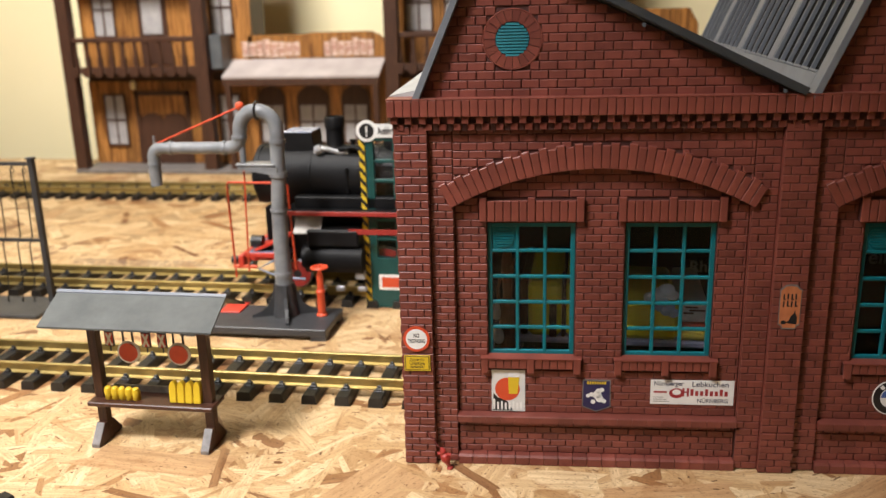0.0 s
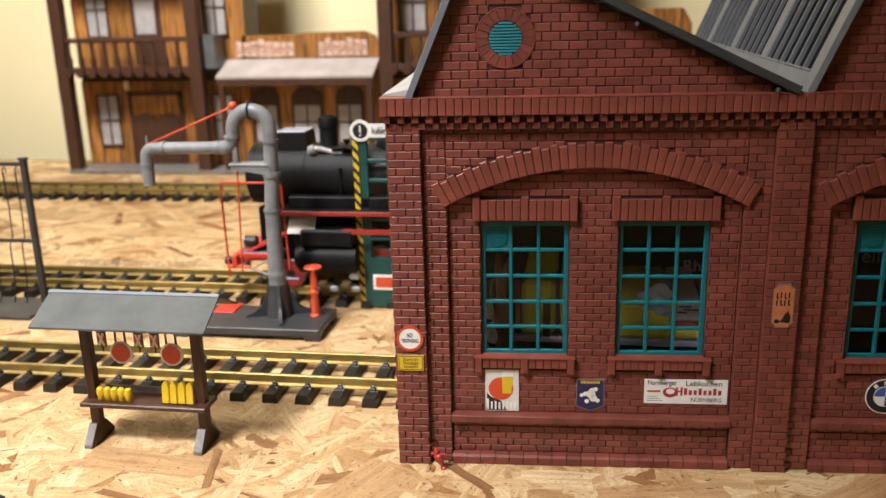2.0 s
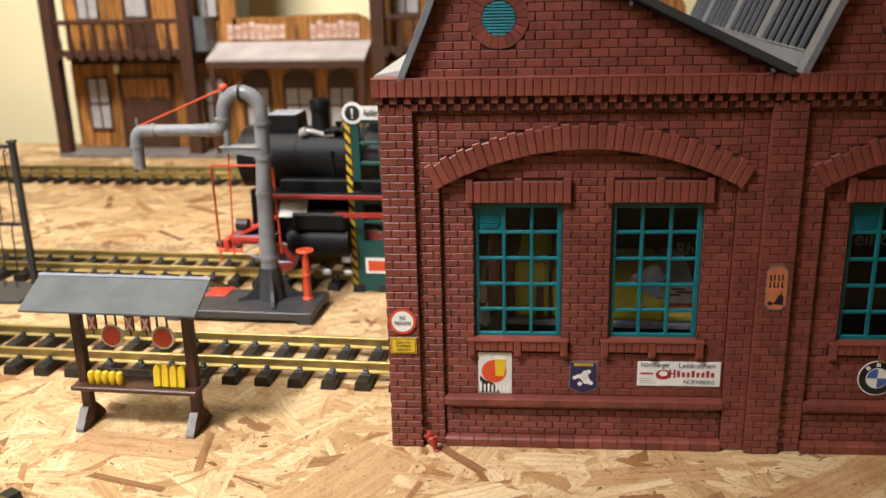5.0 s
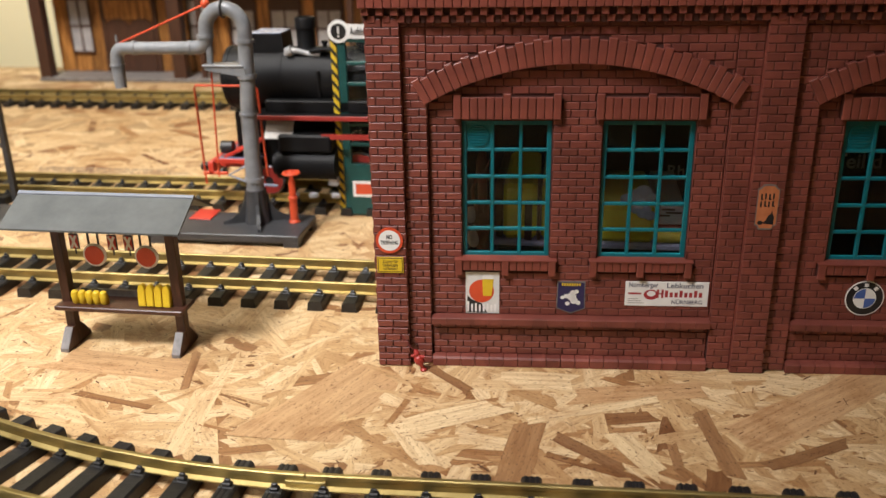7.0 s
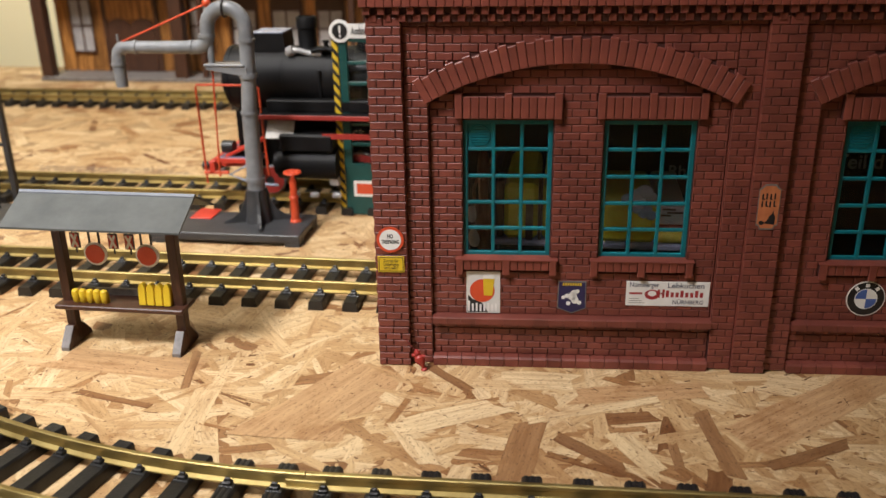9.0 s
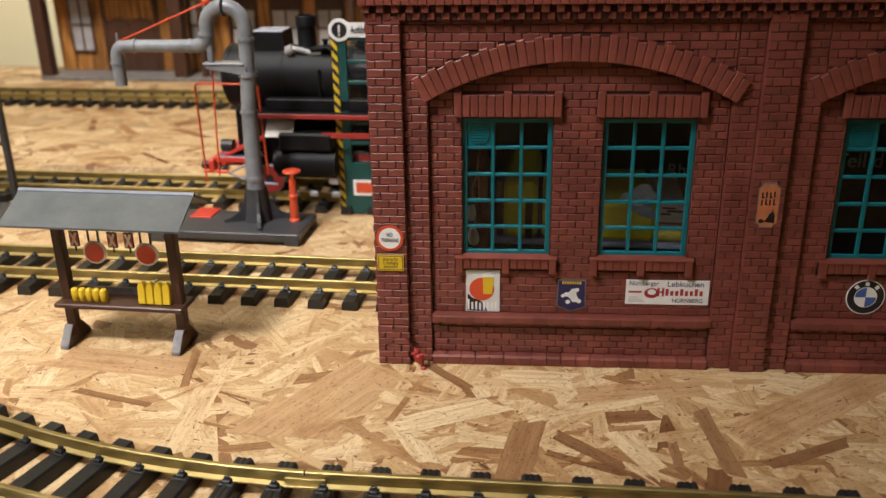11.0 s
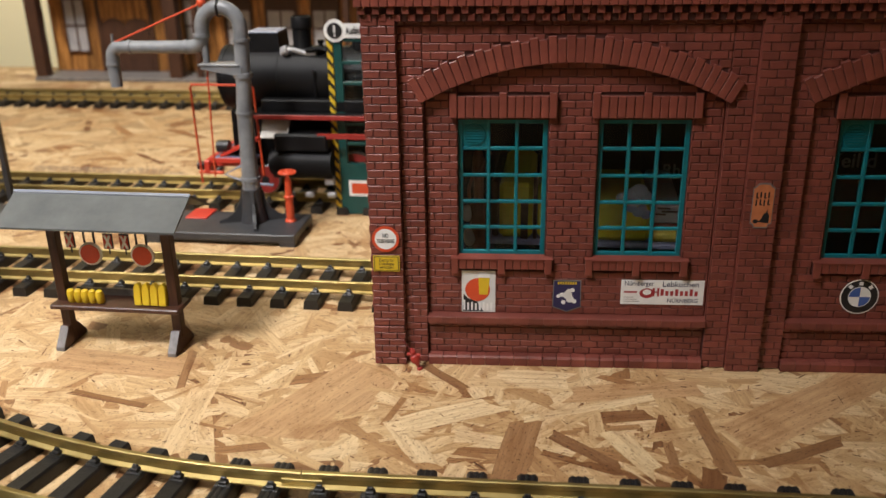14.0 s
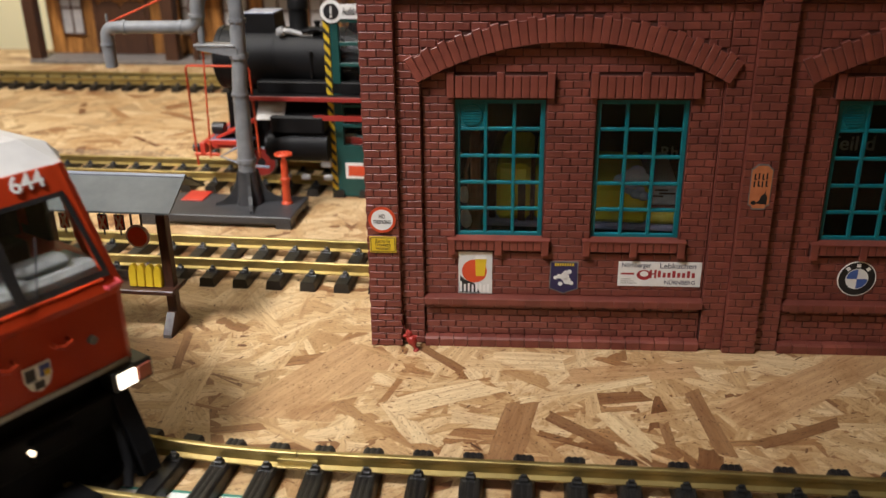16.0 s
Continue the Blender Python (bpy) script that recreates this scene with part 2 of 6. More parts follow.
def rod(bm, a, b, r0, r1=None, seg=16):
    a, b = Vector(a), Vector(b)
    d = b - a
    q = d.to_track_quat("Z", "Y").to_matrix().to_4x4()
    bmesh.ops.create_cone(bm, cap_ends=True, segments=seg, radius1=r0, radius2=r0 if r1 is None else r1, depth=d.length, matrix=Matrix.Translation((a + b) / 2) @ q)
    return bm


def sweep(bm, pts, r, seg=14, radii=None):
    """A round tube along points."""
    pts = [Vector(p) for p in pts]
    rings = []
    side = None
    for i, p in enumerate(pts):
        t = (pts[min(i + 1, len(pts) - 1)] - pts[max(i - 1, 0)]).normalized()
        if side is None:
            side = t.orthogonal().normalized()
        side = (side - t * side.dot(t)).normalized()
        up = t.cross(side)
        rr = radii[i] if radii else r
        rings.append([bm.verts.new(p + (side * math.cos(2 * math.pi * k / seg) + up * math.sin(2 * math.pi * k / seg)) * rr) for k in range(seg)])
    for a, b in zip(rings, rings[1:]):
        for k in range(seg):
            bm.faces.new((a[k], a[(k + 1) % seg], b[(k + 1) % seg], b[k]))
    bm.faces.new(rings[0][::-1])
    bm.faces.new(rings[-1])
    return bm


def prism(bm, outline, d0, d1, axis="y"):
    """An outline in the plane across axis, drawn out from d0 to d1."""
    def at(p, d):
        return {"y": (p[0], d, p[1]), "x": (d, p[0], p[1]), "z": (p[0], p[1], d)}[axis]
    a = [bm.verts.new(at(p, d0)) for p in outline]
    b = [bm.verts.new(at(p, d1)) for p in outline]
    n = len(a)
    fs = [bm.faces.new(a), bm.faces.new(b[::-1])]
    fs += [bm.faces.new((a[i], b[i], b[(i + 1) % n], a[(i + 1) % n])) for i in range(n)]
    bmesh.ops.recalc_face_normals(bm, faces=fs)
    return bm


def lathe(bm, prof, centre=(0, 0, 0), seg=28):
    rings = [[bm.verts.new((centre[0] + r * math.cos(2 * math.pi * k / seg), centre[1] + r * math.sin(2 * math.pi * k / seg), centre[2] + z)) for k in range(seg)] for r, z in prof]
    for a, b in zip(rings, rings[1:]):
        for k in range(seg):
            bm.faces.new((a[k], a[(k + 1) % seg], b[(k + 1) % seg], b[k]))
    bm.faces.new(rings[0][::-1])
    bm.faces.new(rings[-1])
    return bm


def words(name, text, size, at, mat, parent, label="", wide=1.0, depth=0.12, turn=(90, 0, 0), align="CENTER", bold=0.012):
    """Raised lettering as a mesh part; size and place in millimetres."""
    c = bpy.data.curves.new(name, "FONT")
    c.offset = bold * size * MM
    c.body, c.size, c.extrude, c.align_x, c.align_y = text, size * MM, depth * MM, align, "CENTER"
    tmp = bpy.data.objects.new(name, c)
    me = bpy.data.meshes.new_from_object(tmp)
    bpy.data.objects.remove(tmp)
    me.materials.clear()
    me.materials.append(mat)
    ob = new(name, me)
    ob.parent = parent
    ob.matrix_local = pose(at[0] * MM, at[1] * MM, at[2] * MM, *turn) @ Matrix.Diagonal((wide, 1, 1, 1))
    return tagged(ob, label)


# ---------------------------------------------------------------- the room
def room():
    x0, x1, y0, y1, z0, z1 = -2600, 2200, -2300, 1260, -760, 1700
    def slab(name, a, b, mat, label):
        tagged(part(name, boxes((a, b)), mat), label, name.split("_")[0], "", "structure")
    slab("floor", (x0 - 80, y0 - 80, z0 - 60), (x1 + 80, y1 + 80, z0), FLOOR_MAT, "brown boarded floor of the hobby room")
    slab("ceiling", (x0 - 80, y0 - 80, z1), (x1 + 80, y1 + 80, z1 + 60), CEILING_WHITE, "plain white painted room ceiling")
    slab("wall_north", (x0, y1, z0), (x1, y1 + 80, z1), CREAM, "plain cream yellow painted room wall")
    slab("wall_south", (x0, y0 - 80, z0), (x1, y0, z1), CREAM, "plain cream yellow painted room wall")
    slab("wall_west", (x0 - 80, y0, z0), (x0, y1, z1), CREAM, "plain cream yellow painted room wall")
    slab("wall_east", (x1, y0, z0), (x1 + 80, y1, z1), CREAM, "plain cream yellow painted room wall")


def chip(rng, x, y, ang, ln, wd, z):
    """The outline of one strand: a long flake with ragged ends."""
    pts = []
    k = 3
    s0, s1 = rng.uniform(-0.5, 0.5) * wd, rng.uniform(-0.5, 0.5) * wd
    for i in range(k + 1):
        f = i / k
        pts.append((-ln / 2 + ln * f + (s0 if f == 0 else s1 if f == 1 else 0), -wd / 2 + rng.uniform(-0.08, 0.08) * wd))
    pts.append((ln / 2 + rng.uniform(-0.3, 0.3) * wd, rng.uniform(-0.2, 0.2) * wd))
    for i in range(k, -1, -1):
        f = i / k
        pts.append((-ln / 2 + ln * f + (-s0 * 0.6 if f == 0 else -s1 * 0.6 if f == 1 else 0), wd / 2 + rng.uniform(-0.08, 0.08) * wd))
    pts.append((-ln / 2 + rng.uniform(-0.3, 0.3) * wd, rng.uniform(-0.2, 0.2) * wd))
    ca, sa = math.cos(ang), math.sin(ang)
    ta, tb = rng.uniform(-0.002, 0.002), rng.uniform(-0.01, 0.01)
    return [(x + ca * u - sa * v, y + sa * u + ca * v, z + ta * u + tb * v) for u, v in pts], pts


# strands that stand out near the brick front: x, y, degrees, length, width
MARKED = [(138, -155, 62, 100, 60, "t"), (440, -118, 41, 140, 30, "t"), (-25, -118, -4, 105, 30, "t"), (330, -116, 12, 90, 18, "t"), (210, -160, 30, 70, 20, "p"),
          (267, -108, 2, 47, 20, "p"), (325, -186, -58, 42, 14, "p"), (258, -190, 82, 58, 20, "b"), (370, -168, 100, 66, 10, "b"), (295, -186, -38, 48, 10, "b"),
          (27, -120, 103, 52, 6, "b"), (205, -112, -42, 44, 8, "b"), (345, -185, 95, 26, 6, "b"), (300, -140, 24, 90, 8, "p"), (420, -175, 30, 60, 9, "b")]


def board():
    rng = random.Random(4)
    x0, x1, y0, y1 = -2250, 1500, -520, 1032
    top = thing("table_board", pose(0, 0, 0), "large pressed strand board table top of pale wood chips", "board", "", "structure")
    part("core", boxes(((x0, y0, -18), (x1, y1, -0.4))), BOARD_EDGE, top)
    verts, faces, uvs = [], [], []
    def put(x, y, ang, ln, wd, z, single=None):
        w, loc = chip(rng, x, y, ang, ln, wd, z)
        if single:
            me = bpy.data.meshes.new("strand")
            me.from_pydata([(p[0] * MM, p[1] * MM, p[2] * MM) for p in w], [], [tuple(range(len(w)))])
            ou, ov = rng.uniform(0, 9000), rng.uniform(0, 9000)
            me.uv_layers.new(name="grain").data.foreach_set("uv", [c for u, v in loc for c in (u + ou, v + ov)])
            me.materials.append(single)
            new("strand", me).parent = top
            return
        b = len(verts)
        verts.extend((p[0] * MM, p[1] * MM, p[2] * MM) for p in w)
        faces.append(tuple(range(b, b + len(w))))
        ou, ov = rng.uniform(0, 9000), rng.uniform(0, 9000)
        uvs.extend((u + ou, v + ov) for u, v in loc)
    n = 11000
    for i in range(n):
        near = i % 2
        if near:
            x, y = rng.uniform(-420, 620), rng.uniform(y0 + 60, 420)
        else:
            x, y = rng.uniform(x0 + 70, x1 - 70), rng.uniform(y0 + 60, y1 - 45)
        big = i < n * 0.5
        ln = rng.uniform(60, 150) if big else rng.uniform(20, 95)
        wd = rng.uniform(12, 32) if big else rng.uniform(2.5, 15)
        ang = rng.gauss(0, 0.75) if rng.random() < 0.6 else rng.uniform(0, math.pi)
        put(x, y, ang, ln, wd, -0.4 + 0.32 * i / n, STRAND_ONE if i > n * 0.72 and near and -90 < x < 460 and -235 < y < -105 else None)
    tones = {"b": STRAND_BROWN, "t": STRAND_TAN, "p": STRAND_PALE}
    for i, (x, y, a, ln, wd, tone) in enumerate(MARKED):
        put(x, y, radians(a), ln, wd, 0.03 + 0.012 * i, tones[tone])
    me = bpy.data.meshes.new("strands")
    me.from_pydata(verts, [], faces)
    lay = me.uv_layers.new(name="grain")
    lay.data.foreach_set("uv", [c for p in uvs for c in p])
    me.materials.append(STRANDS)
    ob = new("strands", me)
    ob.parent = top
    tagged(ob, "pale and brown pressed wood strands", "", "", "stuff")
    verts2, faces2 = [], []
    for i in range(3000):
        x, y = (rng.uniform(-420, 620), rng.uniform(y0 + 60, 420)) if i % 4 else (rng.uniform(-1200, 700), rng.uniform(300, y1 - 20))
        ang = rng.gauss(0, 0.9)
        ln, wd = rng.uniform(1.2, 4.5) if i % 6 else rng.uniform(5, 11), rng.uniform(0.35, 1.2)
        w, _ = chip(rng, x, y, ang, ln, wd, 0.08)
        b = len(verts2)
        verts2.extend((p[0] * MM, p[1] * MM, p[2] * MM) for p in w)
        faces2.append(tuple(range(b, b + len(w))))
    me = bpy.data.meshes.new("slivers")
    me.from_pydata(verts2, [], faces2)
    me.materials.append(SLIVER)
    ob = new("slivers", me)
    ob.parent = top
    tagged(ob, "dark bark slivers between the strands", "", "", "stuff")
    # printed edge band of a board joint under the front line
    part("edge_band", boxes(((-400, -330, -0.3), (170, -266, 0.12))), WHITE, top, "whitish sealed board edge")
    part("edge_line", boxes(((-400, -267.5, 0.0), (170, -265.6, 0.2))), surface("sea_green_ink", (0.03, 0.2, 0.16), (0.06, 0.28, 0.22), 0.6), top, "thin sea-green printed line")
    stamp = bmesh.new()
    for y, x0, x1 in ((345, -365, -190), (334, -360, -170), (323, -330, -215)):
        x = x0
        while x < x1:
            w = rng.uniform(3, 9)
            box(stamp, (x, y - 2.4, 0.0), (x + w, y + 2.4, 0.3))
            x += w + rng.uniform(1.2, 4)
    part("stamp", stamp, surface("faded_stamp_ink", (0.2, 0.15, 0.11), (0.34, 0.25, 0.17), 0.7), top, "faded printed stamp drawn as bars", "stuff")
    for i, (x, y) in enumerate(((-2150, -420), (1400, -420), (-2150, 930), (1400, 930))):
        part("leg", boxes(((x - 35, y - 35, -760), (x + 35, y + 35, -18)), bev=3), BOARD_EDGE, top)


# ---------------------------------------------------------------- track
PITCH, RAIL_OFF = 27.3, 23.6
RAIL = [(-3.6, 8.0), (3.6, 8.0), (3.6, 8.9), (1.0, 10.0), (1.0, 13.8), (1.55, 14.4), (1.55, 16.6), (1.1, 17.0), (-1.1, 17.0), (-1.55, 16.6), (-1.55, 14.4), (-1.0, 13.8), (-1.0, 10.0), (-3.6, 8.9)]


def rail_mesh(line, off):
    """The rail's profile drawn along a line of (x, y, heading)."""
    bm = bmesh.new()
    rings = []
    for x, y, a in line:
        nx, ny = -math.sin(a), math.cos(a)
        rings.append([bm.verts.new((x + nx * (off + w), y + ny * (off + w), z)) for w, z in RAIL])
    n = len(RAIL)
    for p, q in zip(rings, rings[1:]):
        for k in range(n):
            bm.faces.new((p[k], q[k], q[(k + 1) % n], p[(k + 1) % n]))
    bm.faces.new(rings[0])
    bm.faces.new(rings[-1][::-1])
    bmesh.ops.recalc_face_normals(bm, faces=bm.faces)
    return bm


def sleeper_mesh(ribbed):
    bm = bmesh.new()
    prism(bm, [(-6.3, 0), (6.3, 0), (5.5, 6.6), (4.6, 7.9), (-4.6, 7.9), (-5.5, 6.6)], -42.5, 42.5, "y")
    if ribbed:
        for k in (-3.2, 0, 3.2):
            box(bm, (k - 1.1, -43, 1), (k + 1.1, 43, 8.3), 0.4)
    for s in (-1, 1):
        box(bm, (-4.6, s * RAIL_OFF - 7, 7.5), (4.6, s * RAIL_OFF + 7, 8.6), 0.3)
        for q in (-1, 1):
            y = s * RAIL_OFF + q * 4.3
            box(bm, (-2.6, y - 2.0, 8), (2.6, y + 2.0, 10.6), 0.6)
            box(bm, (-1.7, y - 0.9 - q * 0.6, 10.2), (1.7, y + 0.9 - q * 0.6, 12.2), 0.5)
    return bm


def make_sleeper(name, ribbed):
    ob = part(name, sleeper_mesh(ribbed), SLEEPER)
    me = ob.data
    bpy.data.objects.remove(ob)
    return me


def track(line_at, s0, s1, label, ribbed_from=None, phase=0.0, joints=()):
    t = thing("railway_track", pose(0, 0, 0), label, "track", "model railway tracks")
    cuts = [s0, *joints, s1]
    for a, b in zip(cuts, cuts[1:]):
        n = max(2, int((b - a) / 20))
        pts = [line_at(a + 0.35 + (b - a - 0.7) * i / n) for i in range(n + 1)]
        for off in (-RAIL_OFF, RAIL_OFF):
            part("rail", rail_mesh(pts, off), BRASS, t, "tarnished brass rail", smooth=True)
    for j in joints:
        x, y, a = line_at(j)
        for off in (-RAIL_OFF, RAIL_OFF):
            bm = bmesh.new()
            box(bm, (-11, off - 4.1, 8.0), (11, off + 4.1, 9.6), 0.3)
            box(bm, (-11, off - 2.0, 9.6), (11, off + 2.0, 13.0), 0.3)
            ob = part("rail_joiner", bm, BRASS, t)
            ob.matrix_local = pose(x * MM, y * MM, 0, 0, 0, math.degrees(a))
    s = s0 + PITCH / 2 + phase
    while s < s1 - 4:
        x, y, a = line_at(s)
        share("sleeper", SLEEPER_RIB if ribbed_from is not None and s > ribbed_from else SLEEPER_PLAIN, t, pose(x * MM, y * MM, 0, 0, 0, math.degrees(a)))
        s += PITCH
    return t


def straight(x, y, deg):
    a = radians(deg)
    return lambda s: (x + s * math.cos(a), y + s * math.sin(a), a)


# the front line: straight past the shed, a 30 degree curve of 600 mm radius, then straight
FX, FY, FA, FR, FARC = 160.0, -271.0, radians(2.2), 600.0, radians(30)


def front_line(s):
    if s >= 0:
        return FX + s * math.cos(FA), FY + s * math.sin(FA), FA
    cx, cy = FX - FR * math.sin(FA), FY + FR * math.cos(FA)
    t = min(-s / FR, FARC)
    a = FA - t
    x, y = cx + FR * math.sin(a), cy - FR * math.cos(a)
    rest = -s - t * FR
    return x - rest * math.cos(a), y - rest * math.sin(a), a


SLEEPER_PLAIN = make_sleeper("sleeper_plain", False)
SLEEPER_RIB = make_sleeper("sleeper_rib", True)


# ---------------------------------------------------------------- engine shed (u along the front, v inward, z up; millimetres)
SHED = pose(0.155, -0.0985, 0, 0, 0, 3.66)
BAY = 236.0
NBAY = 2
SHED_W, SHED_D = BAY * NBAY + 21, 420.0
COURSE, BL = 4.95, 10.4
ARC_U, ARC_Z, ARC_R = 128.5, 15.7, 190.3


def brick_shape(w, h, d):
    """A moulded brick face: flat front with softened rim, running back to the wall; origin at its centre."""
    bm = bmesh.new()
    g = 0.42
    a = [bm.verts.new(p) for p in ((-w / 2, d, -h / 2), (w / 2, d, -h / 2), (w / 2, d, h / 2), (-w / 2, d, h / 2))]
    b = [bm.verts.new(p) for p in ((-w / 2, 0.32, -h / 2), (w / 2, 0.32, -h / 2), (w / 2, 0.32, h / 2), (-w / 2, 0.32, h / 2))]
    c = [bm.verts.new(p) for p in ((-w / 2 + g, 0, -h / 2 + g), (w / 2 - g, 0, -h / 2 + g), (w / 2 - g, 0, h / 2 - g), (-w / 2 + g, 0, h / 2 - g))]
    for p, q in ((a, b), (b, c)):
        for i in range(4):
            bm.faces.new((p[i], p[(i + 1) % 4], q[(i + 1) % 4], q[i]))
    bm.faces.new(c)
    bmesh.ops.recalc_face_normals(bm, faces=bm.faces)
    return bm


MESHES = {}


def brick_data(w, h, d, mat):
    key = (round(w, 1), round(h, 1), round(d, 1), mat.name)
    if key not in MESHES:
        ob = part("brick_shape", brick_shape(key[0], key[1], key[2]), mat)
        MESHES[key] = ob.data
        bpy.data.objects.remove(ob)
    return MESHES[key]


class Courses:
    """Collects bricks: those in the stretch nearest the camera become parts, the rest one joined mesh."""
    def __init__(self):
        self.near, self.far = [], []

    def lay(self, u0, u1, z0, z1, v, d=0.9, odd=0, keep=None, near=False, bl=BL, ch=COURSE):
        n = int(round((z1 - z0) / ch))
        h = (z1 - z0) / n
        for i in range(n):
            zc = z0 + (i + 0.5) * h
            u = u0 - (bl / 2 if (i + odd) % 2 else 0)
            while u < u1 - 0.4:
                a, b = max(u, u0), min(u + bl, u1)
                u += bl
                if b - a < 1.6:
                    continue
                c = (a + b) / 2
                if keep and not (keep(a + 0.8, zc - h / 2) and keep(b - 0.8, zc - h / 2) and keep(a + 0.8, zc + h / 2) and keep(b - 0.8, zc + h / 2)):
                    # cut pieces along a slope or an arch
                    run, best = [], []
                    for x in [a + (b - a) * k / 24 for k in range(25)]:
                        run = run + [x] if keep(x, zc - h * 0.3) and keep(x, zc + h * 0.3) else []
                        best = run if len(run) > len(best) else best
                    if len(best) < 2 or best[-1] - best[0] < 1.2:
                        continue
                    a, b = best[0], best[-1]
                    c = (a + b) / 2
                (self.near if near else self.far).append((c, zc, v, b - a - 0.58, h - 0.38, d))

    def build(self, parent):
        for c, z, v, w, h, d in self.near:
            w = round(w * 2) / 2
            share("brick", brick_data(w, h, d, BRICK), parent, pose(c * MM, v * MM, z * MM))
        bm = bmesh.new()
        for c, z, v, w, h, d in self.far:
            g = 0.42
            vs = []
            for yy, s in ((d, 0), (0.32, 0), (0, g)):
                vs.append([bm.verts.new((c + sx * (w / 2 - s), v + yy, z + sz * (h / 2 - s))) for sx, sz in ((-1, -1), (1, -1), (1, 1), (-1, 1))])
            for p, q in zip(vs, vs[1:]):
                for i in range(4):
                    bm.faces.new((p[i], p[(i + 1) % 4], q[(i + 1) % 4], q[i]))
            bm.faces.new(vs[2])
        tagged(part("brickwork", bm, BRICK_FAR, parent), "dark red moulded brick courses", "", "", "stuff")


def under_arch(u, z, r=ARC_R):
    return (u - ARC_U) ** 2 + (z - ARC_Z) ** 2 < r * r


def shed_window(shed, u0, vent):
    """Teal window of three by five panes."""
    w = tagged(new("window"), "teal framed shed window of fifteen panes")
    w.parent = shed
    w.matrix_local = pose(u0 * MM, 0.0105, 0.078)
    W, H, f = 56.5, 91.5, 3.0
    cw, rh = (W - f) / 3, (H - f) / 5
    bm = bmesh.new()
    for i in range(4):
        t = f if i in (0, 3) else 2.3
        x = i * cw + f / 2
        box(bm, (x - t / 2, 0 if i in (0, 3) else 0.3, 0), (x + t / 2, 3, H), 0.35)
    for j in range(6):
        t = f if j in (0, 5) else 2.1
        z = j * rh + f / 2
        for i in range(3):
            box(bm, (i * cw + f / 2 + 0.9, 0.1 if j in (0, 5) else 0.45, z - t / 2), ((i + 1) * cw + f / 2 - 0.9, 2.9, z + t / 2), 0.35)
    part("window_frame", bm, TEAL, w, "teal plastic glazing bars")
    for i in range(3):
        for j in range(5):
            a = (i * cw + f / 2 + 1.0, j * rh + f / 2 + 0.9)
            b = ((i + 1) * cw + f / 2 - 1.0, (j + 1) * rh + f / 2 - 0.9)
            if vent and i == 0 and j == 4:
                bm = boxes(((a[0], 1.2, a[1]), (b[0], 2.4, b[1])))
                cx, cz = (a[0] + b[0]) / 2, (a[1] + b[1]) / 2
                sweep(bm, [(cx + 6.6 * math.cos(k * math.pi / 14), 1.0, cz + 6.6 * math.sin(k * math.pi / 14)) for k in range(29)], 0.5, 6)
                for k in range(-3, 4):
                    z = cz + k * 1.75
                    hw = math.sqrt(max(0.1, 6.2 ** 2 - (z - cz) ** 2))
                    prism(bm, [(cx - hw, z - 0.8), (cx + hw, z - 0.8), (cx + hw, z + 0.3), (cx - hw, z + 0.3)], 0.2, 1.3)
                part("round_vent", bm, TEAL, w, "round louvred vent panel")
                continue
            ob = part("pane", boxes(((a[0], 1.6, a[1]), (b[0], 2.0, b[1]))), GLASS, w)
            ob.visible_shadow = False


def soldier_row(shed, name, u0, u1, z0, z1, v0, v1, n, mat, tall=(), extra=0.0, drop=0.0, label=""):
    """A row of upright bricks; some stand taller or hang lower."""
    hub = tagged(new(name), label)
    hub.parent = shed
    part("backing", boxes(((u0 + 0.2, v0 + 0.7, z0 + 0.2), (u1 - 0.2, v1, z1 - 0.2))), SHADED_BRICK, hub)
    w = (u1 - u0) / n
    for i in range(n):
        t = i in tall
        zz0, zz1 = z0 - (drop if t else 0), z1 + (extra if t else 0)
        share("brick", brick_data(w - 0.4, zz1 - zz0, 2.2, mat), hub, pose((u0 + (i + 0.5) * w) * MM, (v0 - (0.7 if t else 0)) * MM, (zz0 + zz1) / 2 * MM))
    return hub


def gable_line(u):
    """Height of the saw-tooth roof over one bay."""
    return min(250.0 + 2.33 * (u - 15.5), 249.0 + 0.478 * (244.3 - u))


